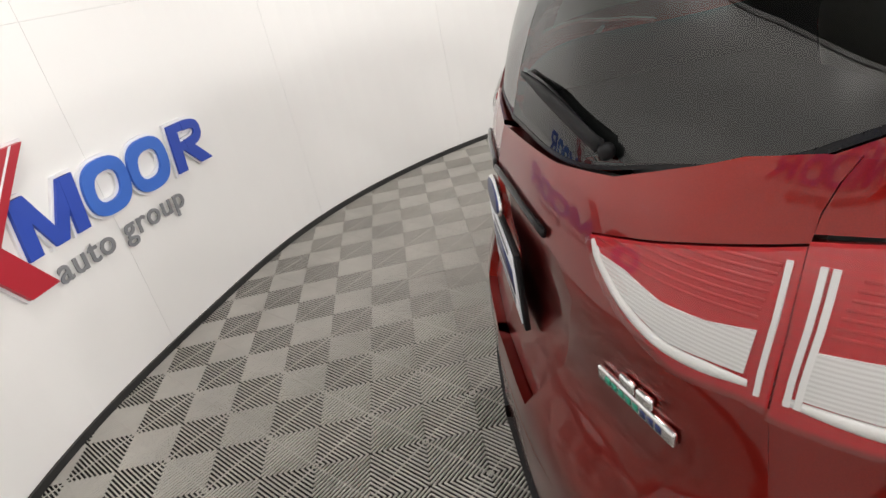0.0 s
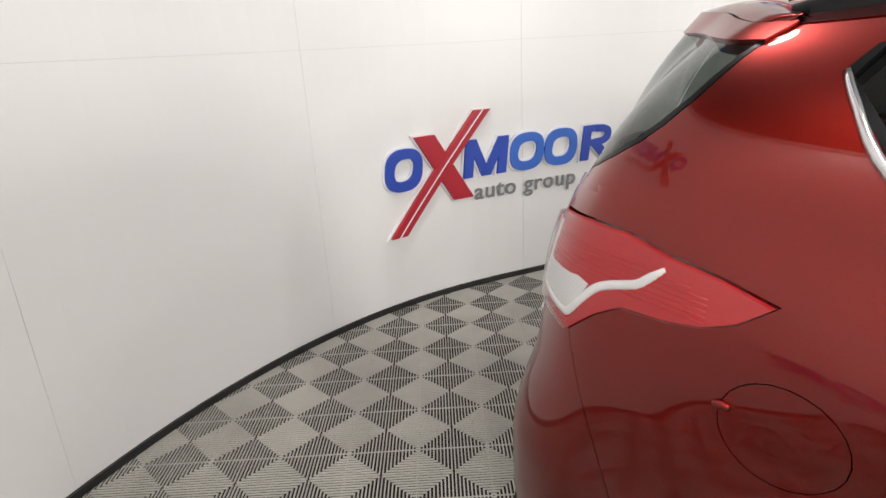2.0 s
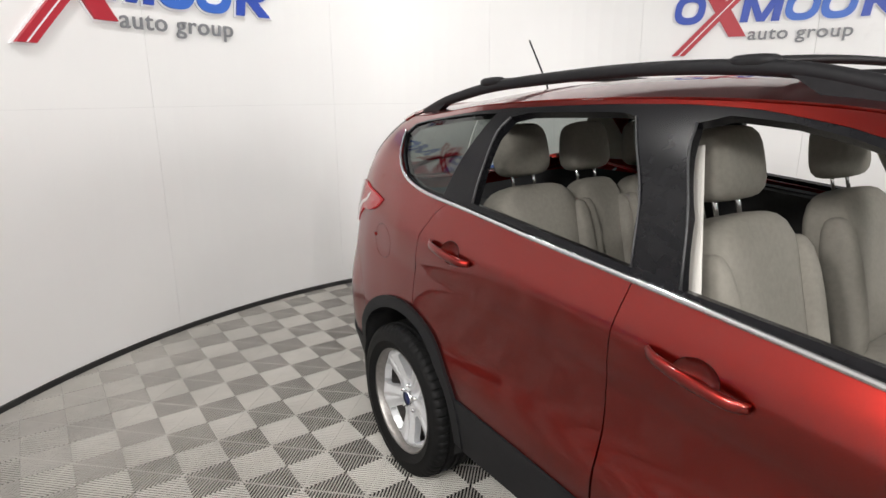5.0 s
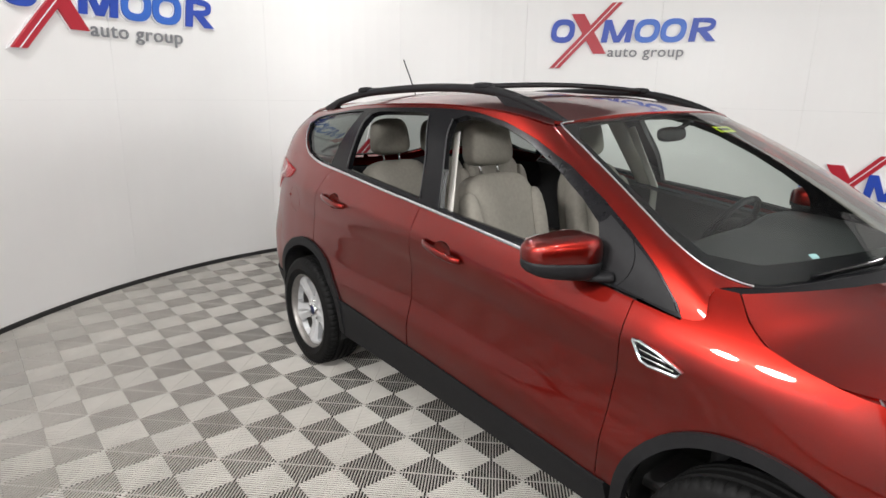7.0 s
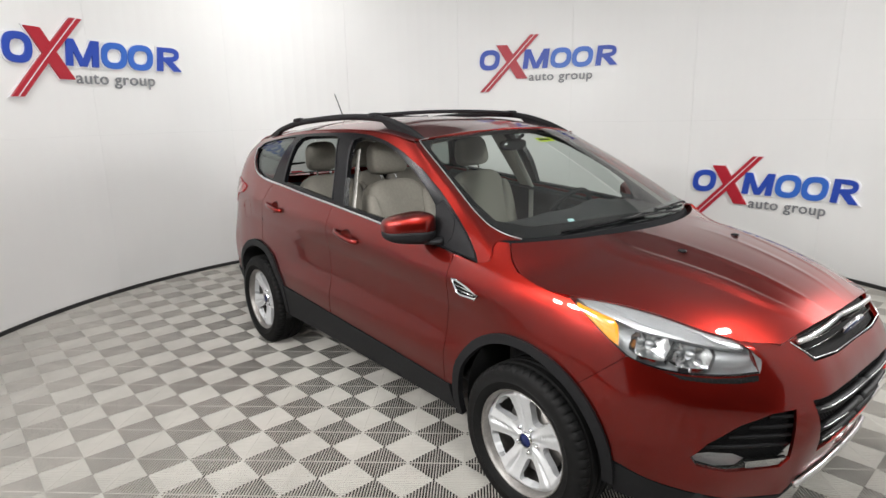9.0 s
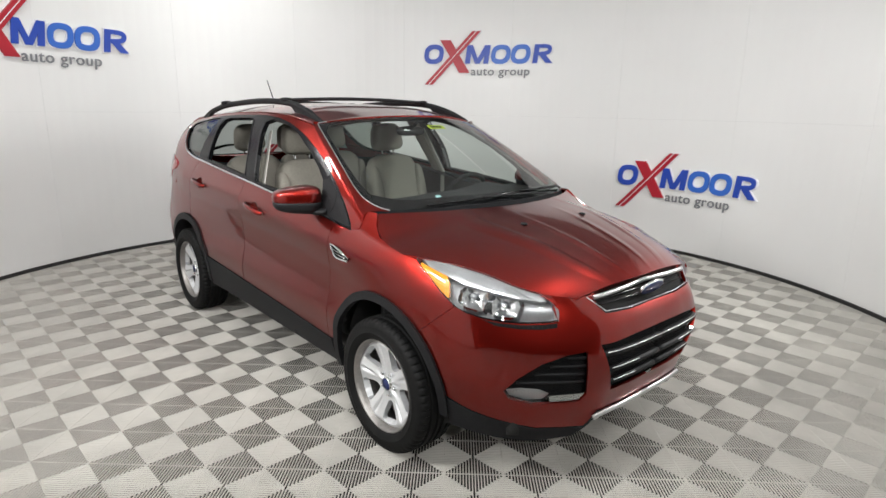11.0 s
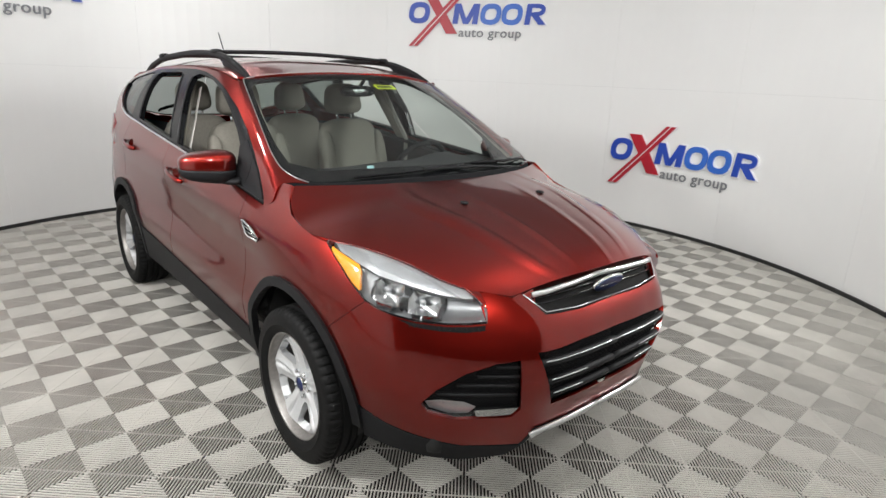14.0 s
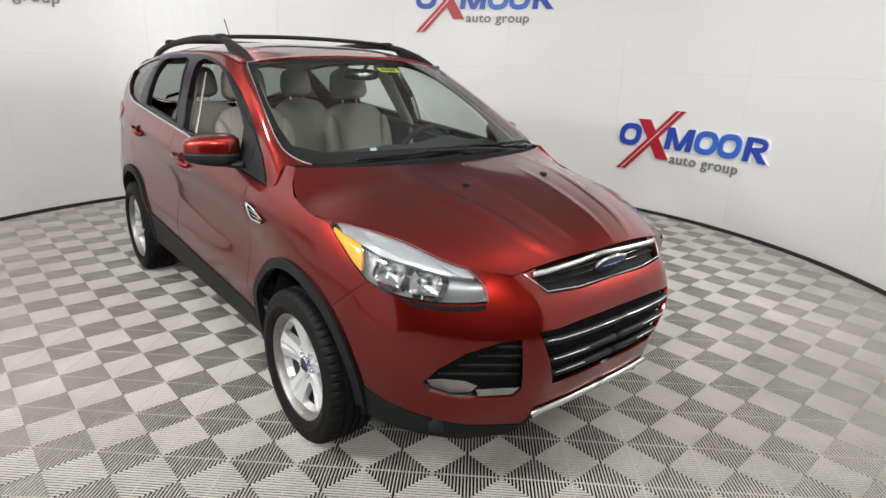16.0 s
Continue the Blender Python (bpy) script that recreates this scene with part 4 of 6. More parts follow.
def ends(sd):
    panel("bonnet", bonnet, [(0, 0), (1, 0), (1, 1), (0, 1)], PAINT, car, sd, ku=0.8, kv=0.75, gap=0.0, step=0.022, lip=0.04)
    panel("roof_panel", roof_top, [(0, 0), (1, 0), (1, 1), (0, 1)], PAINT, car, sd, ku=2.4, kv=0.65, gap=0, step=0.05)
    panel("front_bumper", body, F_BUMPER, PAINT, car, sd, holes=[FOG], step=0.03, lip=0.014, gap=0)
    panel("rear_bumper", body, R_BUMPER, PAINT, car, sd, lip=0.03, gap=0)
    panel("tailgate", body, TAILGATE, PAINT, car, sd, lip=0.04, step=0.03, gap=0)
    panel("plate_recess", body, RECESS, PAINT, car, sd, lip=0, step=0.04, gap=0, out=-0.022)
    pts = [body(ur(w), 1.100 - 0.14 * w * w, 0.004) for w in np.linspace(0, 0.30, 8)]
    part("tailgate_bar", tube([(p[0], sd * p[1], p[2]) for p in pts], 0.006, 0.009, 8), GLOSS, car, "dark gloss bar over the plate")
    panel("front_skirt", body, [(U_END, 0.315), (U_END, 0.348), (uf(0.36), 0.348), (uf(0.42), 0.281), (uf(0.6), 0.291), (ux(1.85), 0.346), (ux(1.742), 0.375), (ux(1.742), 0.25), (uf(0.6), 0.222), (uf(0.46), 0.238), (uf(0.37), 0.305)], PLASTIC, car, sd, lip=0.05, step=0.03)
    panel("rear_skirt", body, [(0, 0.24), (0, 0.468), (ur(0.6), 0.468), (ux(-1.95), 0.468), (ux(-1.775), 0.468), (ux(-1.78), 0.28), (ur(0.6), 0.24)], PLASTIC, car, sd, lip=0.05, out=0.012, step=0.03)
    # silver lip under the nose
    pts = [body(u, z, 0.012) for u, z in ((uf(0.385), 0.325), (uf(0.34), 0.338), (uf(0.2), 0.342), (U_END, 0.343))]
    part("skid_lip", tube([(p[0], sd * p[1], p[2]) for p in curve_pts(pts, 16)], 0.008, 0.012, 8), SATIN, car, "silver lower lip")
    ws = panel("windscreen", cabin, [(11.06, 0.20), (11.14, 0.12), (11.28, 0.06), (11.46, 0.02), (11.64, 0.006), (14, 0.006), (14, 0.985), (11.06, 0.985)], GLASS, car, sd, ku=0.28, kv=0.95, gap=0, step=0.05, lip=0)
    ws.visible_shadow = False
    # black printed border of the windscreen and bright edge strip
    panel("windscreen_border", cabin, [(11.03, 0.25), (11.11, 0.12), (11.25, 0.055), (11.45, 0.014), (11.63, 0.0), (14, 0.0), (14, 0.075), (12.0, 0.085), (11.35, 0.14), (11.22, 0.3), (11.17, 0.6), (11.2, 0.88), (11.4, 0.945), (12, 0.965), (14, 0.968), (14, 0.999), (11.03, 0.999)], GLOSS, car, sd, ku=0.28, kv=0.95, gap=0, step=0.04, lip=0.0, out=-0.004)
    edge = [cabin(u, v, 0.003) for u, v in curve_pts([(11.62, -0.004), (11.43, 0.014), (11.235, 0.055), (11.095, 0.12), (11.02, 0.25), (11.02, 0.5), (11.02, 0.75), (11.02, 0.96), (11.12, 0.992), (11.4, 0.996)], 36)]
    part("windscreen_strip", tube([(p[0], sd * p[1], p[2]) for p in edge], 0.0022, 0.0022, 6), SATIN, car, "thin satin windscreen strip")
    panel("rear_glass", cabin, GLASS_R, TINTED, car, sd, ku=0.3, kv=0.45, gap=0, step=0.05, lip=0.01)
    panel("rear_spoiler", cabin, [(0, 0.88), (4.20, 0.88), (4.40, 1.0), (0, 1.0)], PAINT, car, sd, ku=0.3, kv=0.45, gap=0.0, step=0.04, lip=0.03, out=0.006)
    panel("glass_surround", cabin, [(0, 0.008), (0.9, 0.002), (1.3, -0.007), (1.6, -0.008), (2.0, -0.003), (2.42, 0.002), (2.74, 0.04), (2.97, 0.095), (3.17, 0.12), (3.45, 0.185), (3.71, 0.28), (3.87, 0.38), (4.0, 0.53), (4.12, 0.79), (4.19, 0.876)] + GLASS_R[-2:0:-1] + [(0, 0.025)], PILLAR, car, sd, ku=0.3, kv=0.45, gap=0, step=0.03, lip=0.02, out=0.001)
    # cowl at the foot of the windscreen
    verts, faces = [], []
    for i in range(21):
        k = i / 20
        p, q = cabin(11.03 + 2.97 * k, -0.004, -0.002), bonnet(0.0, 1 - k)
        for t in np.linspace(0, 1, 5):
            r = p + (q - p) * t
            verts.append((r[0] + 0.004 * t, sd * r[1], r[2] - 0.034 * math.sin(math.pi * min(1, t * 1.0)) - 0.004 * t))
    for i in range(20):
        for j in range(4):
            a = 5 * i + j
            faces.append((a, a + 1, a + 6, a + 5))
    mesh_object("cowl", verts, faces, COWL, car)
    # rear edge of the roof over the spoiler
    verts, faces = [], []
    for i in range(23):
        u = 4.3 * i / 22
        e = edge_at(u)
        t = min(1.0, e[1] / edge_at(4.2)[1])
        q = roof_top(0.05, t)
        for k in np.linspace(0, 1, 5):
            r = e + (q - e) * k
            verts.append((r[0], sd * r[1], r[2] + 0.004 + 0.008 * math.sin(math.pi * k)))
    for i in range(22):
        for j in range(4):
            a = 5 * i + j
            faces.append((a, a + 1, a + 6, a + 5))
    mesh_object("roof_spoiler_top", verts, faces, PAINT, car)
    # tail lamps
    tail = new("tail_lamp")
    tail.parent = car
    panel("lens_inner", body, LAMP_T, RED_LENS, tail, sd, gap=0.001, out=0.004, step=0.02, lip=0.03, label="red tail lamp lens")
    panel("lens_outer", body, LAMP_Q, RED_LENS, tail, sd, gap=0.001, out=0.004, step=0.02, lip=0.03, label="red tail lamp lens")
    panel("reversing_lens", body, [wz(0.443, 1.122), wz(0.496, 1.121), wz(0.557, 1.109), wz(0.61, 1.110), wz(0.652, 1.118), wz(0.652, 1.068), wz(0.573, 1.066), wz(0.503, 1.086)], CLEAR_LENS, tail, sd, gap=0.001, out=0.0062, step=0.02, lip=0.003, label="clear ribbed reversing lamp")
    panel("clear_band", body, [wz(0.690, 1.112), wz(0.74, 1.116), (ux(-1.90), 1.12), (ux(-1.876), 1.124), (ux(-1.84), 1.118), (ux(-1.855), 1.092), (ux(-1.893), 1.055), wz(0.745, 1.056), wz(0.69, 1.060)],
          CLEAR_LENS, tail, sd, gap=0.001, out=0.0062, step=0.02, lip=0.003, label="clear ribbed lamp pane")
    for keys in ([wz(0.425, 1.130), wz(0.452, 1.108), wz(0.503, 1.078), wz(0.573, 1.058), wz(0.656, 1.058)], [wz(0.683, 1.054), wz(0.73, 1.048), (ux(-1.915), 1.046), (ux(-1.888), 1.052), (ux(-1.852), 1.088), (ux(-1.812), 1.122), (ux(-1.745), 1.146), (ux(-1.72), 1.164), (ux(-1.695), 1.184)]):
        pts = [body(u, z, 0.003) for u, z in curve_pts(keys, 24)]
        part("light_guide", tube([(p[0], sd * p[1], p[2]) for p in pts], 0.005, 0.0085, 10, taper=lambda t: 0.55 + 0.45 * min(1, 9 * t, 9 * (1 - t))), GUIDE, tail, "milky white light guide")
    for k in range(7):
        z = 1.128 + 0.0085 * k
        inner = [body(*wz(w, z), 0.0036) for w in np.linspace(min(0.428 + 3.8 * max(0.0, z - 1.135), 0.62), 0.648, 8)]
        outer = [body(*wz(w, z), 0.0036) for w in np.linspace(0.695, 0.76, 4)] + [body(ux(x), z, 0.0036) for x in np.linspace(-1.87, -1.62 - 0.15 * max(0.0, (z - 1.165) / 0.03), 8)]
        for pts in (inner, outer):
            part("lens_rib", tube([(p[0], sd * p[1], p[2]) for p in pts], 0.0016, 0.0022, 6), RED_LENS, tail)
    for dw in (-0.0095, 0.0115, 0.0185):
        edge = [(z, float(cut_w(z)[0]) + dw) for z in np.linspace(1.05, 1.186, 6)]
        panel("clear_stripe", body, [wz(w - 0.0022, z) for z, w in edge] + [wz(w + 0.0022, z) for z, w in edge[::-1]], GUIDE, tail, sd, gap=0, out=0.0066, step=0.02, lip=0.004, label="clear upright stripe")
    for outline, nm in ((LAMP_T, "lens_cover"), (LAMP_Q, "lens_cover")):
        lens = panel(nm, body, outline, LENS_GLASS, tail, sd, gap=0.001, out=0.0115, step=0.02, lip=0, label="clear glossy lamp cover")
        lens.visible_shadow = False
    # head lamps
    head = new("head_lamp")
    head.parent = car
    panel("nose_filler", lamp_face, [(0.925, -0.005), (0.96, 0.24), (1.0, 0.62), (1.01, 0.62), (1.01, -0.005)], PAINT, car, sd, ku=0.66, kv=0.16, gap=0, out=0.001, step=0.01, lip=0.008)
    lens = panel("lens", lamp_face, [(0.0, 0.0), (0.925, 0), (0.96, 0.24), (1, 0.62), (1, 1), (0.0, 1)], LENS_GLASS, head, sd, ku=0.66, kv=0.16, gap=0.001, out=0.0, step=0.02, lip=0.004)
    lens.visible_shadow = False
    panel("housing", lamp_face, [(0.0, 0.0), (1, 0), (1, 1), (0.0, 1)], LAMP_INNER, head, sd, ku=0.66, kv=0.16, gap=0.0, out=-0.045, step=0.02, lip=0, label="silver lamp housing")
    ring = [(q, 0.0) for q in np.linspace(0, 1, 30)] + [(1.0, q) for q in np.linspace(0, 1, 8)][1:] + [(q, 1.0) for q in np.linspace(1, 0, 30)][1:] + [(0.0, q) for q in np.linspace(1, 0, 4)][1:-1]
    verts, faces = [], []
    for a, b in ring:
        for out in (0.0, -0.046):
            p = lamp_face(a, b, out)
            verts.append((p[0], sd * p[1], p[2]))
    for i in range(len(ring)):
        k = 2 * i
        m = 2 * ((i + 1) % len(ring))
        faces.append((k, k + 1, m + 1, m))
    mesh_object("bezel", verts, faces, LAMP_INNER, head)
    panel("brow", lamp_face, [(0.03, 0.03), (0.97, 0.03), (0.95, 0.30), (0.86, 0.36), (0.62, 0.40), (0.38, 0.46), (0.12, 0.52)], LAMP_INNER, head, sd, ku=0.66, kv=0.16, gap=0, out=-0.012, step=0.02, lip=0.02, label="silver upper reflector plate")
    for k in range(6):
        pts = [lamp_face(0.14 + 0.03 * k + 0.62 * q, 0.07 + 0.045 * k + 0.06 * q, -0.011) for q in np.linspace(0, 1, 6)]
        part("brow_rib", tube([(p[0], sd * p[1], p[2]) for p in pts], 0.0015, 0.0015, 6), LAMP_INNER, head)
    panel("amber_reflector", lamp_face, [(0.05, 0.58), (0.18, 0.53), (0.28, 0.49), (0.31, 0.6), (0.342, 0.96), (0.27, 0.97), (0.15, 0.96), (0.05, 0.93)], AMBER, head, sd, ku=0.66, kv=0.16, gap=0.001, out=-0.008, step=0.02, lip=0.014, label="amber side reflector")
    panel("rim", lamp_face, [(0.0, 0.975), (0.3, 0.98), (0.5, 0.975), (0.60, 0.965), (1.0, 0.95), (1.0, 1.0), (0.5, 1.0), (0.0, 1.0)], GLOSS, head, sd, ku=0.66, kv=0.16, gap=0, out=-0.003, step=0.02, lip=0.004, label="black lower lamp edge")
    strip = [xz(1.88, 0.741), xz(1.94, 0.733), xz(2.01, 0.730), xz(2.06, 0.733), xz(2.094, 0.739), xz(2.098, 0.722), xz(2.06, 0.714), xz(2.0, 0.714), xz(1.93, 0.722)]
    panel("mesh_strip", body, strip, MESH_BLACK, head, sd, gap=0, out=0.002, step=0.02, lip=0.006, label="black mesh strip under the lens")
    for k in range(14):
        x = 1.92 + 0.0125 * k
        p, q = body(*xz(x, 0.729), 0.003), body(*xz(x + 0.005, 0.7175), 0.003)
        part("mesh_rib", tube([(p[0], sd * p[1], p[2]), (q[0], sd * q[1], q[2])], 0.0012, 0.0012, 6), PLASTIC, head)
    for s0, s1 in ((0.42, 0.58), (0.61, 0.78)):
        def bowl(s, t, out=0.0):
            k = min(1.0, (abs((s - (s0 + s1) / 2) / (s1 - s0) * 2) ** 5 + abs((t - 0.62) / 0.27) ** 5) ** 0.2)
            return lamp_face(s, t, out - 0.010 - 0.036 * (1 - k * k) - 0.002 * math.cos((s - s0) / (s1 - s0) * 14))
        panel("reflector_bowl", bowl, [(s0 + 0.02, 0.44), (s1 - 0.01, 0.42), (s1, 0.58), (s1 - 0.015, 0.84), (s0 + 0.01, 0.88), (s0, 0.64)], BOWL, head, sd, ku=0.66, kv=0.16, gap=0, step=0.010, lip=0.03, label="faceted chrome reflector bowl")
        p = lamp_face((s0 + s1) / 2 - 0.01, 0.60, -0.026)
        part("bulb_shield", cushion((0.03, 0.018, 0.018), Matrix.Translation((p[0], sd * p[1], p[2])), 2.6, 8), LAMP_INNER, head)
    # turned-down edge that closes the gap between bonnet and fender
    verts, faces = [], []
    for s in np.linspace(0.10, 0.40, 13):
        a = hood_edge(s)
        b = body(*xz(a[0], a[2] - 0.03), -0.004)
        verts += [(a[0], sd * (a[1] - 0.012), a[2] - 0.005), (a[0], sd * (a[1] + 0.002), a[2] - 0.006), (b[0], sd * b[1], b[2])]
    for i in range(12):
        for j in (0, 1):
            k = 3 * i + j
            faces.append((k, k + 1, k + 4, k + 3))
    mesh_object("fender_flange", verts, faces, PAINT, car)
    panel("nose_filler", body, [(uf(0.40), 0.80), (uf(0.40), 0.84), xz(2.062, 0.838), xz(2.078, 0.80)], PAINT, car, sd, gap=0, out=-0.014, step=0.02, lip=0)
    # upper grille with chrome bar, lower grille with slats
    if sd:
        grille = new("upper_grille")
        grille.parent = car
        panel("mesh_backing", body, [(U_END, 0.75), (uf(0.20), 0.75), (uf(0.40), 0.757), (uf(0.47), 0.84), (uf(0.3), 0.868), (U_END, 0.875)], MESH_BLACK, grille, sd, gap=0, out=-0.03, step=0.03, lip=0.0)
        for z, r in ((0.842, 0.009), (0.815, 0.003), (0.797, 0.003)):
            pts = [body(u, z - 0.012 * (i / 5) if r > 0.005 else z, 0.004 if r > 0.005 else -0.012) for i, u in enumerate(np.linspace(U_END, uf(0.415), 6))]
            part("grille_bar", tube([(p[0], sd * p[1], p[2]) for p in pts], r, r * 1.2, 8), SATIN if r > 0.005 else GLOSS, grille, "satin silver grille bar" if r > 0.005 else "")
        pts = [body(u, z, 0.004) for u, z in ((uf(0.445), 0.832), (uf(0.40), 0.80), (uf(0.36), 0.777), (uf(0.2), 0.769), (U_END, 0.769))]
        part("grille_rim", tube([(p[0], sd * p[1], p[2]) for p in pts], 0.0018, 0.0018, 8), SATIN, grille, "thin satin grille rim")
        low = new("lower_grille")
        low.parent = car
        panel("grille_backing", body, [(U_END, 0.40), (uf(0.33), 0.40), (uf(0.45), 0.68), (uf(0.2), 0.70), (U_END, 0.70)], MESH_BLACK, low, sd, gap=0, out=-0.045, step=0.03, lip=0.0)
        lattice(low, L_GRILLE, sd, -0.03, 0.020)
        for z in (0.615, 0.545, 0.485):
            half = 0.31 + (z - 0.44) / 0.215 * 0.095
            pts = [body(u, z, -0.012) for u in np.linspace(U_END, uf(half), 8)]
            part("grille_slat", tube([(p[0], sd * p[1], p[2]) for p in pts], 0.016, 0.013, 8), PLASTIC, low)
            lo = 0.0 if z > 0.6 else 0.17
            pts = [body(u, z + 0.009, 0.003) for u in np.linspace(uf(lo) if lo else U_END, uf(half - 0.01), 8)]
            part("slat_trim", tube([(p[0], sd * p[1], p[2]) for p in pts], 0.0018, 0.0022, 6), SATIN, low, "satin silver slat trim")
        fog = new("fog_lamp")
        fog.parent = car
        panel("fog_recess", body, FOG, MESH_BLACK, fog, sd, gap=0, out=-0.045, step=0.03, lip=0.0)
        lattice(fog, FOG, sd, -0.034, 0.018)
        for z in (0.60, 0.565, 0.53, 0.495):
            hi = 0.70 - (z - 0.475) * 1.45
            pts = [body(u, z, -0.018) for u in np.linspace(uf(0.45), uf(hi), 6)]
            part("fog_slat", tube([(p[0], sd * p[1], p[2]) for p in pts], 0.007, 0.007, 6), PLASTIC, fog)
        panel("fog_lens", body, [(uf(0.703), 0.456), (uf(0.66), 0.468), (uf(0.60), 0.463), (uf(0.56), 0.440), (uf(0.585), 0.410), (uf(0.64), 0.408), (uf(0.69), 0.426)], LENS_GLASS, fog, sd, gap=0.002, out=-0.004, step=0.02, lip=0.012)
        panel("fog_reflector", body, [(uf(0.703), 0.456), (uf(0.66), 0.468), (uf(0.60), 0.463), (uf(0.56), 0.440), (uf(0.585), 0.410), (uf(0.64), 0.408), (uf(0.69), 0.426)], LAMP_INNER, fog, sd, gap=0.003, out=-0.03, step=0.02, lip=0)
        panel("running_lamp", body, [(uf(0.572), 0.441), (uf(0.50), 0.444), (uf(0.442), 0.444), (uf(0.455), 0.412), (uf(0.565), 0.408)], BOWL, fog, sd, gap=0.002, out=-0.006, step=0.02, lip=0.012)
    # roof rail and cross bar ends
    keys = [(-1.64, 0.550, 1.540), (-1.50, 0.558, 1.574), (-1.35, 0.565, 1.600), (-1.1, 0.567, 1.624), (-0.6, 0.570, 1.638), (-0.25, 0.570, 1.634), (-0.02, 0.572, 1.618), (0.14, 0.577, 1.585), (0.27, 0.582, 1.547), (0.375, 0.588, 1.510)]
    rail = new("roof_rail")
    rail.parent = car
    line = curve_pts(keys, 48)
    part("rail", tube([(p[0], sd * p[1], p[2]) for p in line], 0.018, 0.020, 10, taper=lambda t: 0.6 + 0.4 * min(1, 7 * t, 7 * (1 - t))), PLASTIC, rail)
    for x0, x1 in ((-1.63, -1.42), (-0.02, 0.37)):
        verts, faces = [], []
        run = [p for p in line if x0 <= p[0] <= x1]
        for p in run:
            f = min(1.0, abs(p[0] - (x1 if x0 < -1 else x0)) / 0.16)
            zt = roof_top(max(0, min(1, (p[0] + 1.88) / 2.36)), 0.89)[2] - 0.03
            for dy in (-0.015, 0.015):
                verts += [(p[0], sd * p[1] + dy, p[2]), (p[0], sd * p[1] + dy, min(zt, p[2] - 0.004) * f + (p[2] - 0.012) * (1 - f))]
        for i in range(len(run) - 1):
            a = 4 * i
            faces += [(a, a + 1, a + 5, a + 4), (a + 2, a + 6, a + 7, a + 3), (a, a + 4, a + 6, a + 2)]
        faces += [(0, 2, 3, 1), (4 * len(run) - 4, 4 * len(run) - 3, 4 * len(run) - 1, 4 * len(run) - 2)]
        mesh_object("rail_foot", verts, faces, PLASTIC, rail, smooth=False)


both(ends)

part("grille_shroud", box(2.11, 2.12, -0.36, 0.36, 0.40, 0.70, 0.003), DARK, car)
for cxp in (-1.12, -0.12):
    bar = [(cxp, w, 1.640 + 0.018 * (1 - (w / 0.57) ** 2)) for w in np.linspace(-0.57, 0.57, 15)]
    bar_ob = new("cross_bar")
    bar_ob.parent = car
    part("bar", tube(bar, 0.030, 0.012, 10, up=(0, 0, 1)), PLASTIC, bar_ob)
    for sd in (-1, 1):
        part("bar_clamp", cushion((0.12, 0.05, 0.032), pose(cxp, sd * 0.565, 1.642), 3.5, 8), PLASTIC, bar_ob)
part("aerial", tube([(-1.40, -0.02, 1.60), (-1.42, -0.02, 1.66), (-1.55, -0.02, 1.86)], 0.004, 0.004, 8, up=(0, 1, 0)), PLASTIC, car, "thin black roof aerial")
part("aerial_base", cushion((0.09, 0.05, 0.03), pose(-1.39, -0.02, 1.615), 2.5, 10), PLASTIC, car)


# badges, plate, wipers
def oval(name, m, a, b, mat, parent, depth=0.006, label=""):
    bm = lathe([(0, depth), (0.86, depth), (0.97, depth * 0.7), (1.0, 0), (0.9, -depth)], 40)
    bm.transform(m @ Matrix.Diagonal((a, 1, b, 1)))
    return part(name, bm, mat, parent, label)


badge = new("front_badge")
badge.parent = car
fm = Matrix.Translation((2.198, 0, 0.818)) @ pose(0, 0, 0, 0, 0, -90) @ pose(0, 0, 0, -28)
oval("badge_rim", fm, 0.094, 0.040, CHROME, badge, 0.006, "chrome badge rim")
oval("badge_face", fm @ pose(0, 0.0055, 0), 0.086, 0.0345, BLUE_BADGE, badge, 0.004, "dark blue oval badge face")
for k, (dx, ww) in enumerate(((-0.045, 0.02), (-0.015, 0.022), (0.015, 0.018), (0.042, 0.02))):
    bm = box(dx - ww / 2, dx + ww / 2, 0.008, 0.0105, -0.002, 0.002, 0.0008)
    bm.transform(fm)
    part("badge_mark", bm, CHROME, badge)
rb = new("rear_badge")
rb.parent = car
rm = Matrix.Translation((body(0, 1.045)[0] - 0.006, 0.0, 1.045)) @ pose(0, 0, 0, 0, 0, 90) @ pose(0, 0, 0, 5)
oval("badge_rim", rm, 0.08, 0.034, CHROME, rb, 0.006, "chrome badge rim")
oval("badge_face", rm @ pose(0, 0.005, 0), 0.072, 0.029, BLUE_BADGE, rb, 0.004)
plate = new("number_plate")
plate.parent = car
pm = Matrix.Translation((body(0, 0.905)[0] - 0.004, 0.0, 0.905)) @ pose(0, 0, 0, 0, 0, 90)
for nm, b, mat in (("plate_frame", (-0.165, 0.165, -0.004, 0.008, -0.085, 0.085), PLASTIC), ("plate_face", (-0.152, 0.152, 0.008, 0.011, -0.075, 0.075), PLATE)):
    bm = box(*b, 0.003)
    bm.transform(pm)
    part(nm, bm, mat, plate)
for x0, x1, z0, z1, mat in ((-0.12, 0.12, -0.025, 0.03, BLUE_BADGE), (-0.09, 0.09, 0.048, 0.06, GREY_LETTER), (-0.10, 0.10, -0.06, -0.045, GREY_LETTER)):
    bm = box(x0, x1, 0.0112, 0.0125, z0, z1)
    bm.transform(pm)
    part("plate_bar", bm, mat, plate)
eco = new("tailgate_badge")
eco.parent = car
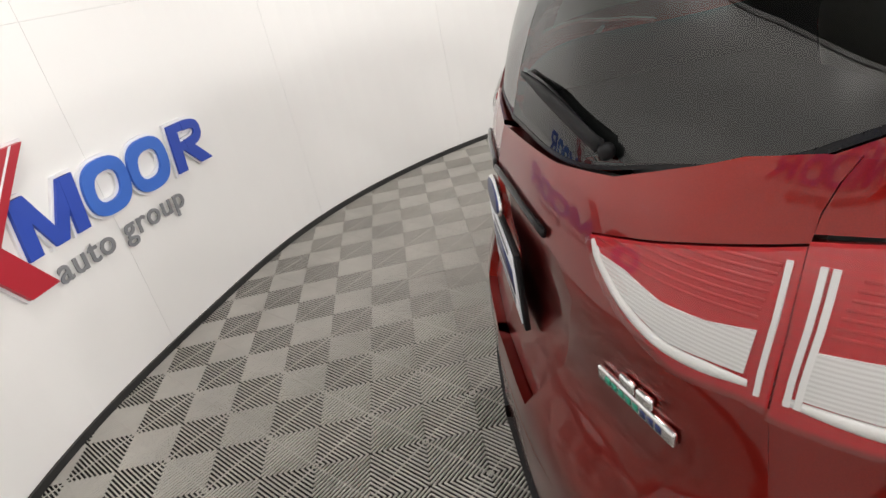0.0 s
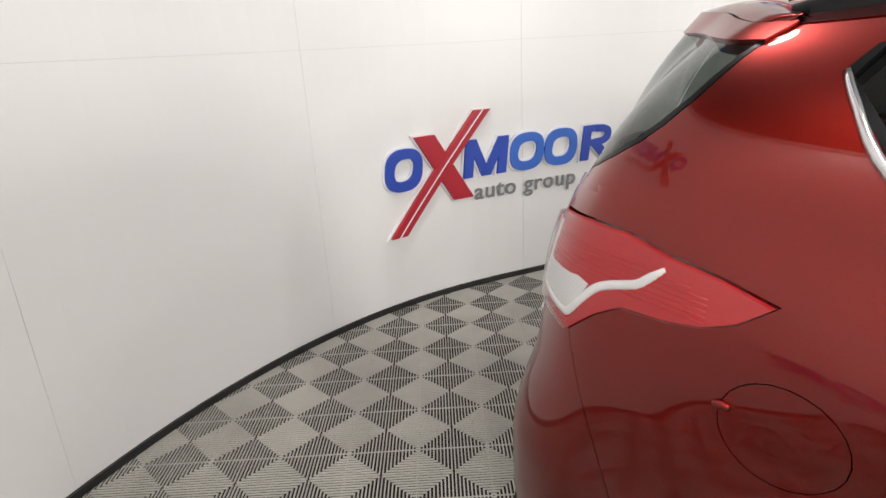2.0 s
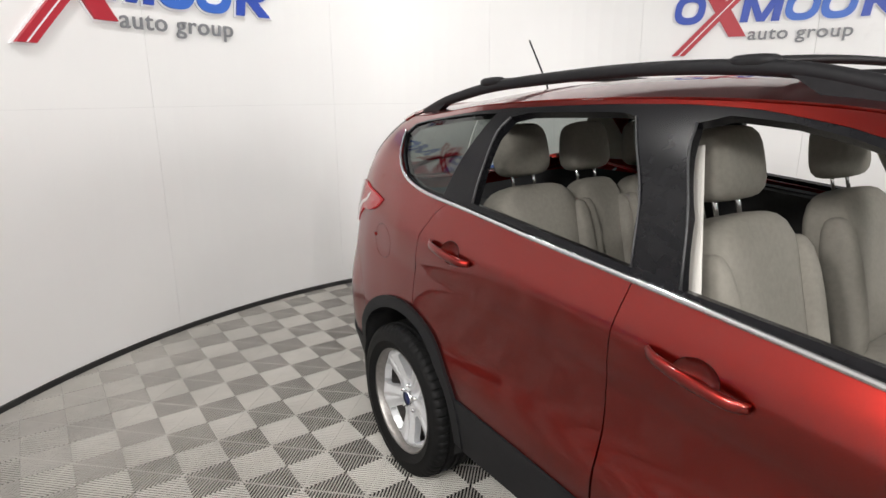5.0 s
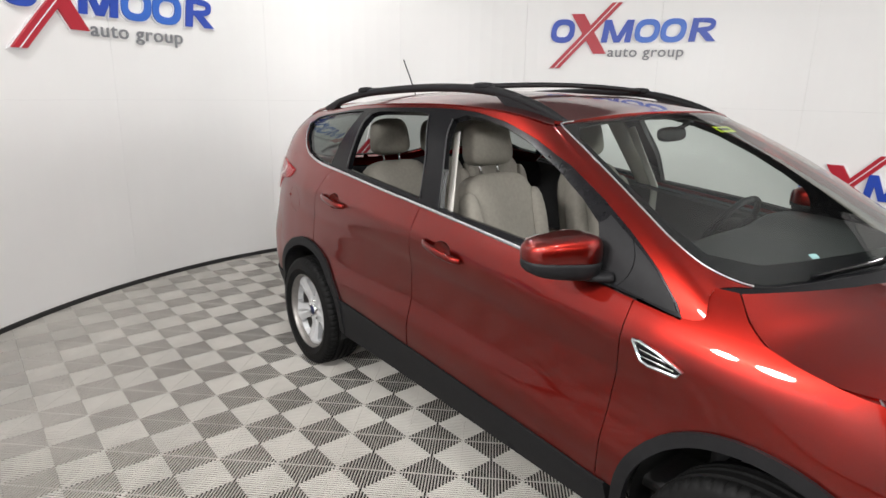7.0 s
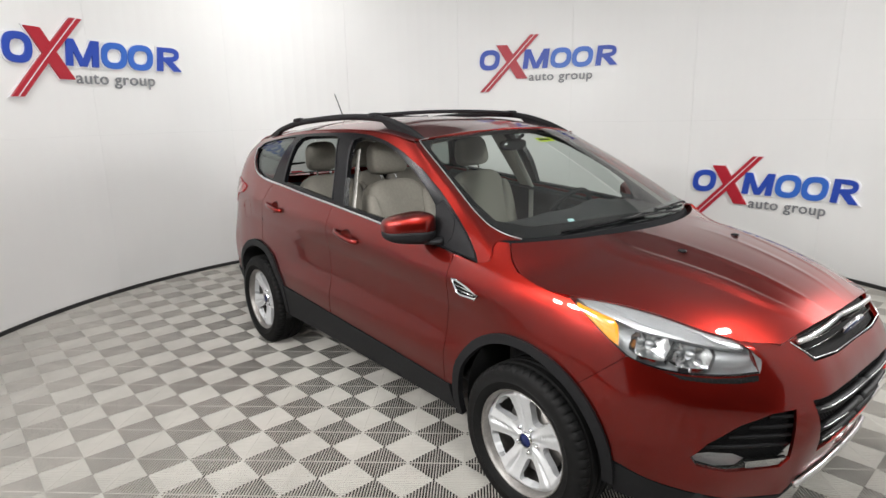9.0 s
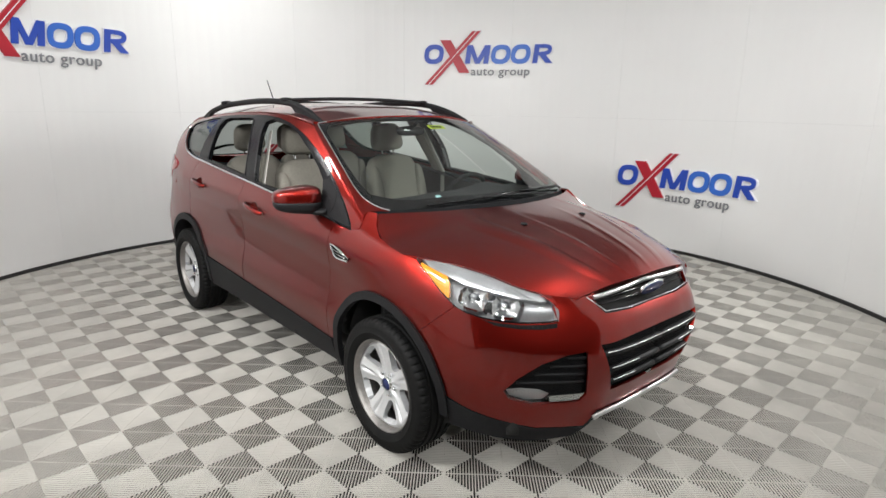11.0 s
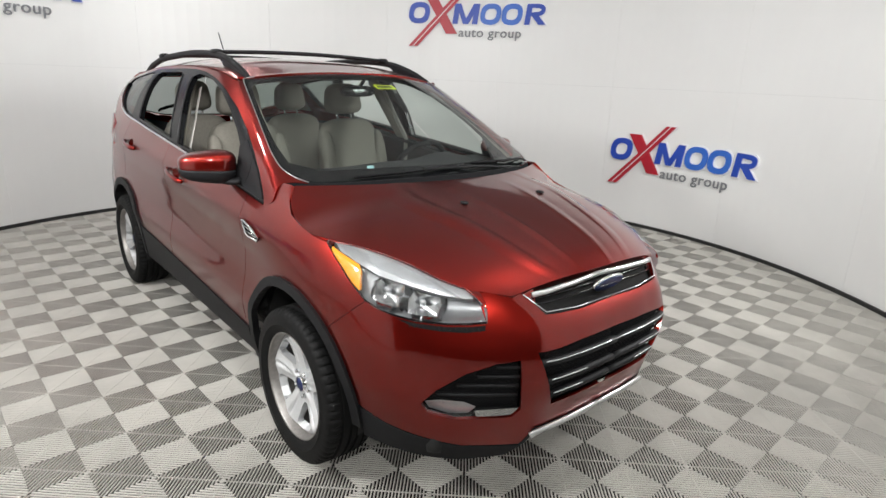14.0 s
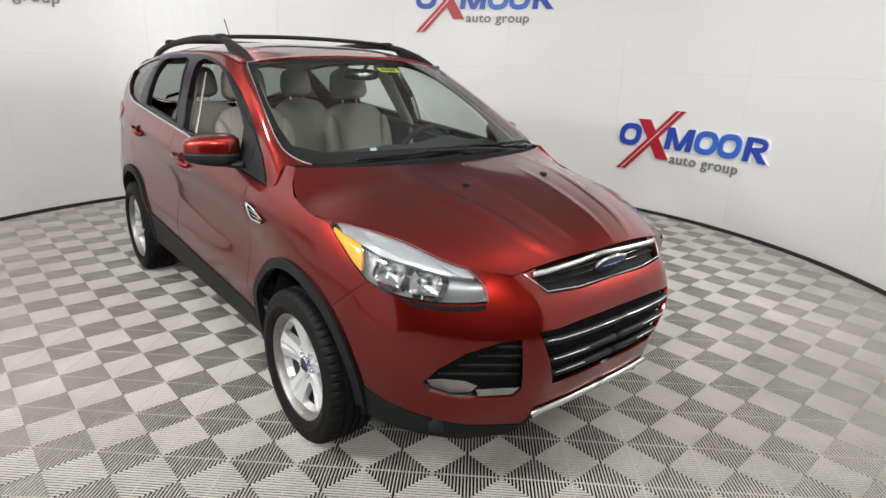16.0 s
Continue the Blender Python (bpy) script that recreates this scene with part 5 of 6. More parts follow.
for name, w0, z0, w1, z1, lw, lh, mat in (("badge_plate", 0.466, 0.952, 0.603, 0.946, 0.148, 0.022, CHROME), ("badge_letter", 0.515, 0.975, 0.538, 0.974, 0.028, 0.017, CHROME), ("badge_letter", 0.546, 0.973, 0.568, 0.972, 0.028, 0.017, CHROME)):
    p, q = body(*wz(w1, z1), 0.003), body(*wz(w0, z0), 0.003)
    a, b = Vector((p[0], -p[1], p[2])), Vector((q[0], -q[1], q[2]))
    d = (b - a).normalized()
    nrm = d.cross(Vector((0, 0, 1))).normalized()
    m = Matrix((( d.x, -nrm.x, 0, 0), (d.y, -nrm.y, 0, 0), (d.z, -nrm.z, 1, 0), (0, 0, 0, 1)))
    if (m @ Vector((0, 1, 0, 0))).to_3d().x > 0:
        m = m @ Matrix.Diagonal((-1, -1, 1, 1))
    bm = box(-lw / 2, lw / 2, -0.002, 0.007, -lh / 2, lh / 2, 0.003)
    bm.transform(Matrix.Translation((a + b) / 2) @ m)
    part(name, bm, mat, eco)
    if name == "badge_plate":
        for k in range(8):
            bm = box(-0.054 + 0.0142 * k, -0.044 + 0.0142 * k, 0.0072, 0.008, -0.005, 0.005)
            bm.transform(Matrix.Translation((a + b) / 2) @ m)
            part("badge_bar", bm, GREEN_MARK if k > 2 else BLUE_BADGE, eco)
rw = new("rear_wiper")
rw.parent = car


def on_rear(u, v, sd=-1, out=0.03):
    p = cabin(u, v, out)
    return (p[0], sd * p[1], p[2])


part("wiper_arm", tube(curve_pts([on_rear(1.46, 0.060, -1, 0.010), on_rear(1.33, 0.090, -1, 0.014), on_rear(0.72, 0.190, -1, 0.016), on_rear(0.20, 0.208, -1, 0.012)], 18), 0.005, 0.012, 10, taper=lambda t: 0.55 + 0.6 * math.sin(math.pi * min(1, t * 1.1)) ** 0.7), PLASTIC, rw)
part("wiper_pivot", cushion((0.022, 0.024, 0.022), Matrix.Translation(on_rear(1.50, 0.050, -1, 0.008)), 2.6, 10), PLASTIC, rw)
part("wiper_blade", tube(curve_pts([on_rear(1.20, 0.125, -1, 0.006), on_rear(0.7, 0.206, -1, 0.006), on_rear(0.2, 0.222, -1, 0.007)], 12), 0.004, 0.007, 8), GLOSS, rw)


def on_screen(u, v, sd=-1, out=0.02):
    p = cabin(u, v, out)
    return (p[0], sd * p[1], p[2])


for keys_a, keys_b in (([on_screen(12.75, -0.01, 1, 0.012), on_screen(13.6, 0.015, 1, 0.02), on_screen(13.4, 0.025, -1, 0.018)], [on_screen(13.8, 0.045, 1, 0.012), on_screen(13.3, 0.025, -1, 0.012), on_screen(12.35, 0.008, -1, 0.012)]),
                       ([on_screen(11.7, 0.01, 1, 0.012), on_screen(12.1, 0.03, 1, 0.02), on_screen(12.9, 0.04, 1, 0.018)], [on_screen(11.8, 0.045, 1, 0.012), on_screen(12.6, 0.04, 1, 0.012), on_screen(13.6, 0.05, 1, 0.012)])):
    wp = new("wiper")
    wp.parent = car
    part("wiper_arm", tube(curve_pts(keys_a, 12), 0.007, 0.006, 8), PLASTIC, wp)
    part("wiper_blade", tube(curve_pts(keys_b, 14), 0.004, 0.007, 8), GLOSS, wp)
for w in (-0.235, 0.235):
    v = abs(w) / 0.79
    p = bonnet(0.36, v)
    part("washer_nozzle", cushion((0.035, 0.03, 0.014), Matrix.Translation((p[0], w, p[2] + 0.003)), 2.6, 8), PLASTIC, car)


# ---- wheels ----
def wheel_face(u, v, out=0.0):
    """The alloy's face: a dished star of five spokes, by its plane coordinates."""
    r, a = math.hypot(u, v), math.atan2(v, u)
    k = (a / (2 * math.pi / 5)) % 1.0
    s = abs(k - 0.5) * 2              # 1 in the middle of a spoke
    d = 0.046 * max(0.0, min(1.0, (r - 0.05) / 0.15)) ** 1.4
    ridge = 0.014 * max(0.0, s - 0.50) / 0.5
    groove = 0.016 * max(0.0, 1 - (1 - s) / 0.13) * max(0.0, min(1.0, (r - 0.06) / 0.06)) * max(0.0, min(1.0, (0.215 - r) / 0.03))
    return np.array([u, 0.022 + d * 0.55 + ridge - groove + out - 0.012 * max(0.0, (r - 0.2) / 0.02), v])


def spoke_window(i):
    a0 = radians(72 * i + 36)
    pts = []
    for r, h in ((0.082, 4), (0.090, 10), (0.11, 14.5), (0.14, 17), (0.168, 18.5), (0.182, 17.5), (0.190, 12), (0.192, 0), (0.190, -12), (0.182, -17.5), (0.168, -18.5), (0.14, -17), (0.11, -14.5), (0.090, -10), (0.082, -4)):
        a = a0 + radians(h)
        pts.append((1.06 * r * math.cos(a), 1.06 * r * math.sin(a)))
    return pts


def build_wheel(x, sd, turn):
    root = new("wheel")
    root.parent = car
    root.matrix_local = pose(x, sd * 0.775, 0.338, 0, 0, 180 if sd < 0 else 0) @ pose(0, 0, 0, 0, turn, 0)
    if WHEEL:
        for name, me, label, sub in WHEEL:
            ob = new(name, me)
            ob.parent = root
            if label:
                ob["label"] = label
        return root
    made = []
    # tyre: sidewalls turned, tread with grooves and shoulder slots
    prof = [(0.224, 0.085), (0.234, 0.100), (0.247, 0.108), (0.263, 0.114), (0.268, 0.1165), (0.272, 0.114), (0.295, 0.113), (0.312, 0.109), (0.322, 0.103), (0.330, 0.094), (0.3345, 0.082), (0.3345, 0.064), (0.326, 0.061), (0.326, 0.052), (0.337, 0.049),
            (0.338, 0.024), (0.328, 0.021), (0.328, 0.011), (0.338, 0.008), (0.338, 0)]
    prof = prof + [(r, -d) for r, d in reversed(prof[:-1])]
    n = 288
    bm = bmesh.new()
    rings = []
    for i in range(n):
        a = 2 * math.pi * i / n
        slot = i % 5 == 0
        ring = []
        for r, d in prof:
            if slot and r > 0.320 and abs(d) > 0.06:
                r -= 0.006
            ring.append(bm.verts.new((r * math.cos(a), d, r * math.sin(a))))
        rings.append(ring)
    for i in range(n):
        r0, r1 = rings[i], rings[(i + 1) % n]
        for j in range(len(prof) - 1):
            bm.faces.new((r0[j], r0[j + 1], r1[j + 1], r1[j]))
    bmesh.ops.recalc_face_normals(bm, faces=bm.faces[:])
    made.append(part("tyre", bm, RUBBER, root, "black tyre with grooved tread"))
    made[-1].data.set_sharp_from_angle(angle=radians(38))
    made.append(part("rim_barrel", lathe([(0.2265, 0.094), (0.232, 0.098), (0.229, 0.101), (0.2245, 0.096), (0.218, 0.080), (0.215, 0.05), (0.210, -0.06), (0.222, -0.09)], 72), BRAKE, root, "dull grey rim barrel"))
    disc = [(0.2215 * math.cos(a), 0.2215 * math.sin(a)) for a in np.linspace(0, 2 * math.pi, 73)[:-1]]
    face = panel("spokes", lambda u, v, out=0.0: wheel_face(u, v, out + 0.022), disc, ALLOY, root, 1, holes=[spoke_window(i) for i in range(5)], gap=0, step=0.009, lip=0.032, away=(0, 1, 0), label="silver five-spoke alloy face")
    made.append(face)
    bm = lathe([(0, 0.065), (0.026, 0.064), (0.030, 0.060), (0.031, 0.03)], 28)
    made.append(part("hub_cap", bm, BLUE_BADGE, root, "blue centre cap"))
    made.append(part("hub_ring", lathe([(0.0305, 0.066), (0.034, 0.064), (0.036, 0.04)], 28), CHROME, root))
    for i in range(5):
        a = radians(72 * i + 36)
        bm = lathe([(0, 0.062), (0.008, 0.061), (0.0105, 0.055), (0.0105, 0.03)], 6)
        bmesh.ops.translate(bm, verts=bm.verts, vec=(0.057 * math.cos(a), 0, 0.057 * math.sin(a)))
        made.append(part("wheel_nut", bm, CHROME, root))
    made.append(part("brake_disc", lathe([(0.05, 0.0), (0.15, 0.0), (0.152, -0.012), (0.152, -0.022), (0.05, -0.022)], 48), BRAKE, root))
    bm = box(0.07, 0.165, -0.045, 0.012, -0.06, 0.06, 0.012)
    bmesh.ops.rotate(bm, verts=bm.verts, matrix=Matrix.Rotation(radians(25), 3, "Y"))
    made.append(part("brake_caliper", bm, BRAKE, root))
    made.append(part("inner_dark", lathe([(0.001, -0.07), (0.21, -0.07)], 32), DARK, root))
    for o in made:
        WHEEL.append((o.name.split(".")[0], o.data, o.get("label", ""), None))
    return root


WHEEL = []
for x, sd, turn in ((1.345, -1, 64), (-1.345, -1, 20), (1.345, 1, 10), (-1.345, 1, 40)):
    build_wheel(x, sd, turn)
for x in (1.345, -1.345):
    part("axle", tube([(x, -0.68, 0.338), (x, 0.68, 0.338)], 0.05, 0.05, 12), DARK, car)
part("underbody", box(-2.0, 2.0, -0.66, 0.66, 0.24, 0.36, 0.05), DARK, car)

# ---- cabin ----
for sd in (-1, 1):
    panel("inner_shell", body, S((0.86, 0.40), (0.86, 1.0)) + belt(0.8, -1.0, dz=-0.02) + S((-1.0, 0.40)), CABIN_DARK, car, sd, out=-0.09, gap=0, lip=0, step=0.12)
    panel("rear_inner_shell", body, [(0, 0.40), (0, 1.10), (ur(0.3), 1.12), (ur(0.55), 1.16)] + S((-1.8, 1.18), (-1.3, 1.17), (-1.02, 1.16), (-1.0, 0.78), (-1.8, 0.78)) + [(ur(0.6), 0.40)], CABIN_DARK, car, sd, out=-0.07, gap=0, lip=0, step=0.1)
    panel("rear_inner_trim", cabin, [(3.1, 0.0), (5.0, 0.0), (4.75, 0.35), (4.7, 0.8), (4.7, 0.98), (3.1, 0.98)], TRIM_BEIGE, car, sd, ku=0.42, kv=0.42, out=-0.05, gap=0, lip=0, step=0.06)
    panel("headliner", roof_top, [(0.05, 0), (0.97, 0), (0.97, 0.97), (0.05, 0.97)], TRIM_BEIGE, car, sd, ku=2.4, kv=0.65, gap=0, step=0.1, lip=0, out=-0.045, away=(0, 0, 1))
    for x0, z0, x1, z1, r in ((-0.16, 1.10, -0.33, 1.53, 0.055),):
        p, q = cabin(*cab(x0, z0), -0.045), cabin(*cab(x1, z1), -0.045)
        part("pillar_trim", tube([(p[0], sd * p[1], p[2]), (q[0], sd * q[1], q[2])], r, 0.02, 10, up=(0, 1, 0)), TRIM_BEIGE, car)
    p, q = cabin(*cab(-0.10, 1.12), -0.075), cabin(*cab(-0.2, 1.46), -0.075)
    part("seat_belt", tube([(p[0] + 0.02, sd * p[1], p[2] - 0.4), (p[0] + 0.02, sd * p[1], p[2]), (q[0], sd * q[1], q[2])], 0.024, 0.003, 8, up=(0, 1, 0)), BELT_GREY, car, "pale grey seat belt")
    panel("a_pillar_trim", cabin, [(10.35, 0.02), (11.25, 0.02), (11.22, 0.95), (10.4, 0.95)], TRIM_BEIGE, car, sd, ku=0.42, kv=0.6, out=-0.05, gap=0, lip=0, step=0.08)
    panel("door_card", body, S((0.86, 0.45), (0.86, 0.99)) + belt(0.8, -1.0, dz=-0.015) + S((-1.0, 0.45)), CABIN_DARK, car, sd, out=-0.05, gap=0, lip=0.06, step=0.1)
part("cabin_floor", box(-2.0, 1.2, -0.72, 0.72, 0.365, 0.40), CABIN_DARK, car)
part("bulkhead", box(1.14, 1.18, -0.72, 0.72, 0.40, 1.0), CABIN_DARK, car)
part("parcel_cover", box(-1.9, -1.28, -0.66, 0.66, 1.02, 1.05, 0.01), CABIN_DARK, car)


def seat(y, x, rear=False, width=0.50):
    root = new("rear_seat" if rear else "front_seat")
    root.parent = car
    part("seat_base", cushion((0.52, width, 0.20), pose(x + 0.16, y, 0.66, 0, -6, 0), 4.0, 18), SEAT, root)
    back_m = pose(x - 0.12, y, 0.93, 0, -14, 0)
    part("backrest", cushion((0.17, width, 0.62), back_m, 4.2, 22, 0.12), SEAT, root)
    for s in (-1, 1):
        part("bolster", cushion((0.12, 0.09, 0.50), back_m @ pose(0.05, s * (width / 2 - 0.045), -0.03), 3.0, 12), SEAT, root)
    part("head_restraint", cushion((0.125, 0.285 if not rear else 0.26, 0.215), pose(x - 0.235, y, 1.375, 0, -10, 0), 4.0, 16, 0.20), SEAT, root)
    for s in (-1, 1):
        part("restraint_post", tube([(x - 0.20, y + s * 0.055, 1.19), (x - 0.235, y + s * 0.055, 1.33)], 0.007, 0.007, 8, up=(0, 1, 0)), CHROME, root)
    part("seat_side", box(x - 0.1, x + 0.38, y - width / 2 + 0.02, y + width / 2 - 0.02, 0.40, 0.60, 0.03), CABIN_DARK, root)
    return root


for y in (-0.40, 0.40):
    seat(y if y < 0 else 0.37, -0.03 if y < 0 else -0.08)
    seat(y * 0.95, -0.93, True, 0.52)
seat(0.0, -0.95, True, 0.30)

dash = new("dashboard")
dash.parent = car
keys = [(1.24, 0.96), (1.20, 1.03), (1.05, 1.065), (0.82, 1.075), (0.72, 1.05), (0.70, 0.98), (0.74, 0.85), (0.85, 0.70)]
prof = soft_spline([(i, *k) for i, k in enumerate(keys)])
verts, faces = [], []
ny, nk = 25, 29
for i in range(ny):
    y = -0.73 + 1.46 * i / (ny - 1)
    for j in range(nk):
        x, z = prof(j * (len(keys) - 1) / (nk - 1))
        hood = 0.045 * math.exp(-((y - 0.38) / 0.17) ** 2) * math.exp(-((x - 0.78) / 0.13) ** 2)
        bend = -0.10 * (abs(y) / 0.73) ** 3
        verts.append((x + bend, y, z + hood + 0.015 * math.exp(-(y / 0.2) ** 2)))
for i in range(ny - 1):
    for j in range(nk - 1):
        a = i * nk + j
        faces.append((a, a + 1, a + nk + 1, a + nk))
mesh_object("dash_top", verts, faces, CABIN_DARK, dash)
part("screen_housing", box(0.70, 0.76, -0.13, 0.13, 0.93, 1.06, 0.015), GLOSS, dash)
for y in (-0.62, -0.2, 0.2, 0.62):
    part("air_vent", cushion((0.03, 0.12, 0.07), pose(0.685 - 0.06 * (abs(y) > 0.5), y, 0.965), 3.0, 8), GLOSS, dash)
part("centre_console", box(-0.15, 0.75, -0.13, 0.13, 0.40, 0.72, 0.04), CABIN_DARK, car)
sw = new("steering_wheel")
sw.parent = car
swm = pose(0.56, 0.38, 0.995, 0, -62, 0)
ring = [tuple(swm @ Vector((0.185 * math.cos(a), 0.185 * math.sin(a), 0))) for a in np.linspace(0, 2 * math.pi, 41)]
part("wheel_rim", tube(ring, 0.016, 0.016, 10, up=tuple(swm.to_3x3() @ Vector((0, 0, 1)))), PLASTIC, sw)
part("wheel_hub", cushion((0.14, 0.17, 0.06), swm, 2.8, 12), PLASTIC, sw)
for a in (20, 160, 270):
    p, q = swm @ Vector((0, 0, 0)), swm @ Vector((0.18 * math.cos(radians(a - 90)), 0.18 * math.sin(radians(a - 90)), 0))
    part("wheel_spoke", tube([tuple(p), tuple(q)], 0.02, 0.012, 8, up=tuple(swm.to_3x3() @ Vector((0, 0, 1)))), PLASTIC, sw)
part("steering_column", tube([(0.58, 0.38, 0.98), (0.8, 0.38, 0.86)], 0.045, 0.045, 12), PLASTIC, car)
part("inside_mirror", cushion((0.035, 0.24, 0.065), pose(0.44, 0.02, 1.455, 0, -10, 6), 3.2, 12), GLOSS, car, "black inside rear-view mirror")
part("mirror_stem", tube([(0.45, 0.02, 1.47), (0.535, 0.0, 1.515)], 0.010, 0.010, 8), GLOSS, car)


def on_glass(u, v, sd, out):
    p = cabin(u, v, out)
    return Vector((p[0], sd * p[1], p[2]))


def sticker(name, u0, u1, v0, v1, sd, mat, label, out=-0.006):
    a, b, c, d = on_glass(u0, v0, sd, out), on_glass(u1, v0, sd, out), on_glass(u1, v1, sd, out), on_glass(u0, v1, sd, out)
    n = (b - a).cross(d - a).normalized() * 0.0006
    bm = bmesh.new()
    lo = [bm.verts.new(p - n) for p in (a, b, c, d)]
    hi = [bm.verts.new(p + n) for p in (a, b, c, d)]
    bm.faces.new(hi)
    bm.faces.new(list(reversed(lo)))
    for i in range(4):
        bm.faces.new((lo[i], lo[(i + 1) % 4], hi[(i + 1) % 4], hi[i]))
    bmesh.ops.recalc_face_normals(bm, faces=bm.faces[:])
    return part(name, bm, mat, car, label, smooth=False)


sticker("windscreen_sticker", 13.40, 13.98, 0.815, 0.865, 1, YELLOW, "yellow dealer sticker", -0.010)
for k in range(5):
    sticker("sticker_mark", 13.52 + 0.085 * k, 13.58 + 0.085 * k, 0.828, 0.850, 1, DARK, "", -0.0075)
sticker("service_sticker", 12.63, 12.72, 0.088, 0.108, -1, STICKER_BLUE, "small pale blue service sticker", -0.010)


# the body stands a little higher on its springs towards the nose, and the car is parked a touch askew
lift_x = spline([(-2.3, 0.0), (-2.1, 0.006), (-1.95, 0.018), (-1.7, 0.015), (-1.5, 0.012), (-1.0, 0.042), (-0.2, 0.066), (0.3, 0.068), (1.0, 0.065), (1.6, 0.068), (2.4, 0.070)])
lift_z = spline([(0.1, 0.1), (0.2, 0.2), (0.33, 0.5), (0.45, 0.72), (0.8, 1.0), (1.1, 1.0), (1.3, 0.85), (1.55, 0.72), (1.9, 0.7)])
nose_x = spline([(-2.4, 0.0), (1.5, 0.0), (1.7, 0.006), (2.0, 0.018), (2.3, 0.025)])


def settle(ob):
    """Lifts a part of the body and all parts under it."""
    for child in ob.children:
        if child.name.split(".")[0] == "wheel":
            continue
        if child.data:
            for v in child.data.vertices:
                x, z = v.co.x, v.co.z
                v.co.x = x + nose_x(x)[0]
                v.co.z = z + lift_x(x)[0] * lift_z(z)[0]
            child.data.update()
        settle(child)


settle(car)
car.matrix_world = pose(0.036, 0, 0, 0, 0, 0.4)


# ---- the emblems on the wall: rings and bars with a white edge, standing off the panels ----
def prism_strip(left, right, d0, d1):
    """A raised band between two edge lines on the logo's plane: verts (x, z, depth) and faces."""
    n = len(left)
    verts = [(*p, d) for d in (d1, d0) for line in (left, right) for p in line]
    A, B, C, D = 0, n, 2 * n, 3 * n
    faces = []
    for i in range(n - 1):
        faces += [(A + i, A + i + 1, B + i + 1, B + i), (A + i, C + i, C + i + 1, A + i + 1), (B + i, B + i + 1, D + i + 1, D + i)]
    faces += [(A, B, D, C), (A + n - 1, C + n - 1, D + n - 1, B + n - 1)]
    return verts, faces


def bar2d(p, q, half, grow_by=0.0, n=8, flat=True):
    """A bar from p to q; its ends are level where flat."""
    p, q = Vector(p), Vector(q)
    d = (q - p).normalized()
    if flat:
        s = Vector((half / abs(d.y) + grow_by, 0))
    else:
        s = Vector((d.y, -d.x)) * (half + grow_by)
    p, q = p - d * grow_by, q + d * grow_by
    pts = [p + (q - p) * i / n for i in range(n + 1)]
    return [tuple(v - s) for v in pts], [tuple(v + s) for v in pts]


def ring2d(cx0, cz0, a, b, t, grow_by=0.0, a0=0.0, a1=360.0, n=36):
    out, inn = [], []
    for i in range(n + 1):
        k = radians(a0 + (a1 - a0) * i / n)
        c, s = math.cos(k), math.sin(k)
        c, s = math.copysign(abs(c) ** 0.78, c), math.copysign(abs(s) ** 0.78, s)
        slant = 0.10 * b * s
        out.append((cx0 + (a + grow_by) * c + slant, cz0 + (b + grow_by) * s))
        inn.append((cx0 + (a - t - grow_by) * c + slant, cz0 + (b - t - grow_by) * s))
    return out, inn


def on_wall(theta, z0, verts):
    out = []
    for x, z, d in verts:
        a = radians(theta) - x * LOGO / RAD
        r = rad(math.degrees(a)) - d
        out.append((r * math.cos(a), r * math.sin(a), z0 + z * LOGO))
    return out


LOGO = 0.965      # size of the emblems
LZ0, LZ1 = 0.29, 0.535
SHAPES = [
    ("ring", BLUE_LOGO, lambda g: ring2d(0.14, 0.412, 0.135, 0.13, 0.062, g)),
    ("short_bar", RED_LOGO, lambda g: bar2d((0.30, 0.60), (0.575, 0.165), 0.062, g)),
    ("long_bar", RED_LOGO, lambda g: bar2d((0.065, 0.0), (0.735, 0.72), 0.042, g)),
    ("upright_bar", BLUE_LOGO, lambda g: bar2d((0.615, LZ0), (0.645, LZ1), 0.034, g)),
    ("slant_bar", BLUE_LOGO, lambda g: bar2d((0.655, LZ1), (0.755, LZ0), 0.03, g)),
    ("slant_bar", BLUE_LOGO, lambda g: bar2d((0.755, LZ0), (0.895, LZ1), 0.03, g)),
    ("upright_bar", BLUE_LOGO, lambda g: bar2d((0.875, LZ0), (0.905, LZ1), 0.034, g)),
    ("ring", BLUE_SOFT, lambda g: ring2d(1.085, 0.412, 0.135, 0.127, 0.06, g)),
    ("ring", BLUE_SOFT, lambda g: ring2d(1.365, 0.412, 0.135, 0.127, 0.06, g)),
    ("upright_bar", BLUE_LOGO, lambda g: bar2d((1.565, LZ0), (1.595, LZ1), 0.034, g)),
    ("half_ring", BLUE_LOGO, lambda g: ring2d(1.66, 0.462, 0.135, 0.073, 0.05, g, -90, 90, 18)),
    ("slant_bar", BLUE_LOGO, lambda g: bar2d((1.665, 0.40), (1.765, LZ0), 0.034, g)),
    ("flat_bar", BLUE_LOGO, lambda g: bar2d((1.57, 0.512), (1.665, 0.512), 0.023, g, flat=False)),
    ("flat_bar", BLUE_LOGO, lambda g: bar2d((1.58, 0.412), (1.665, 0.412), 0.023, g, flat=False)),
]


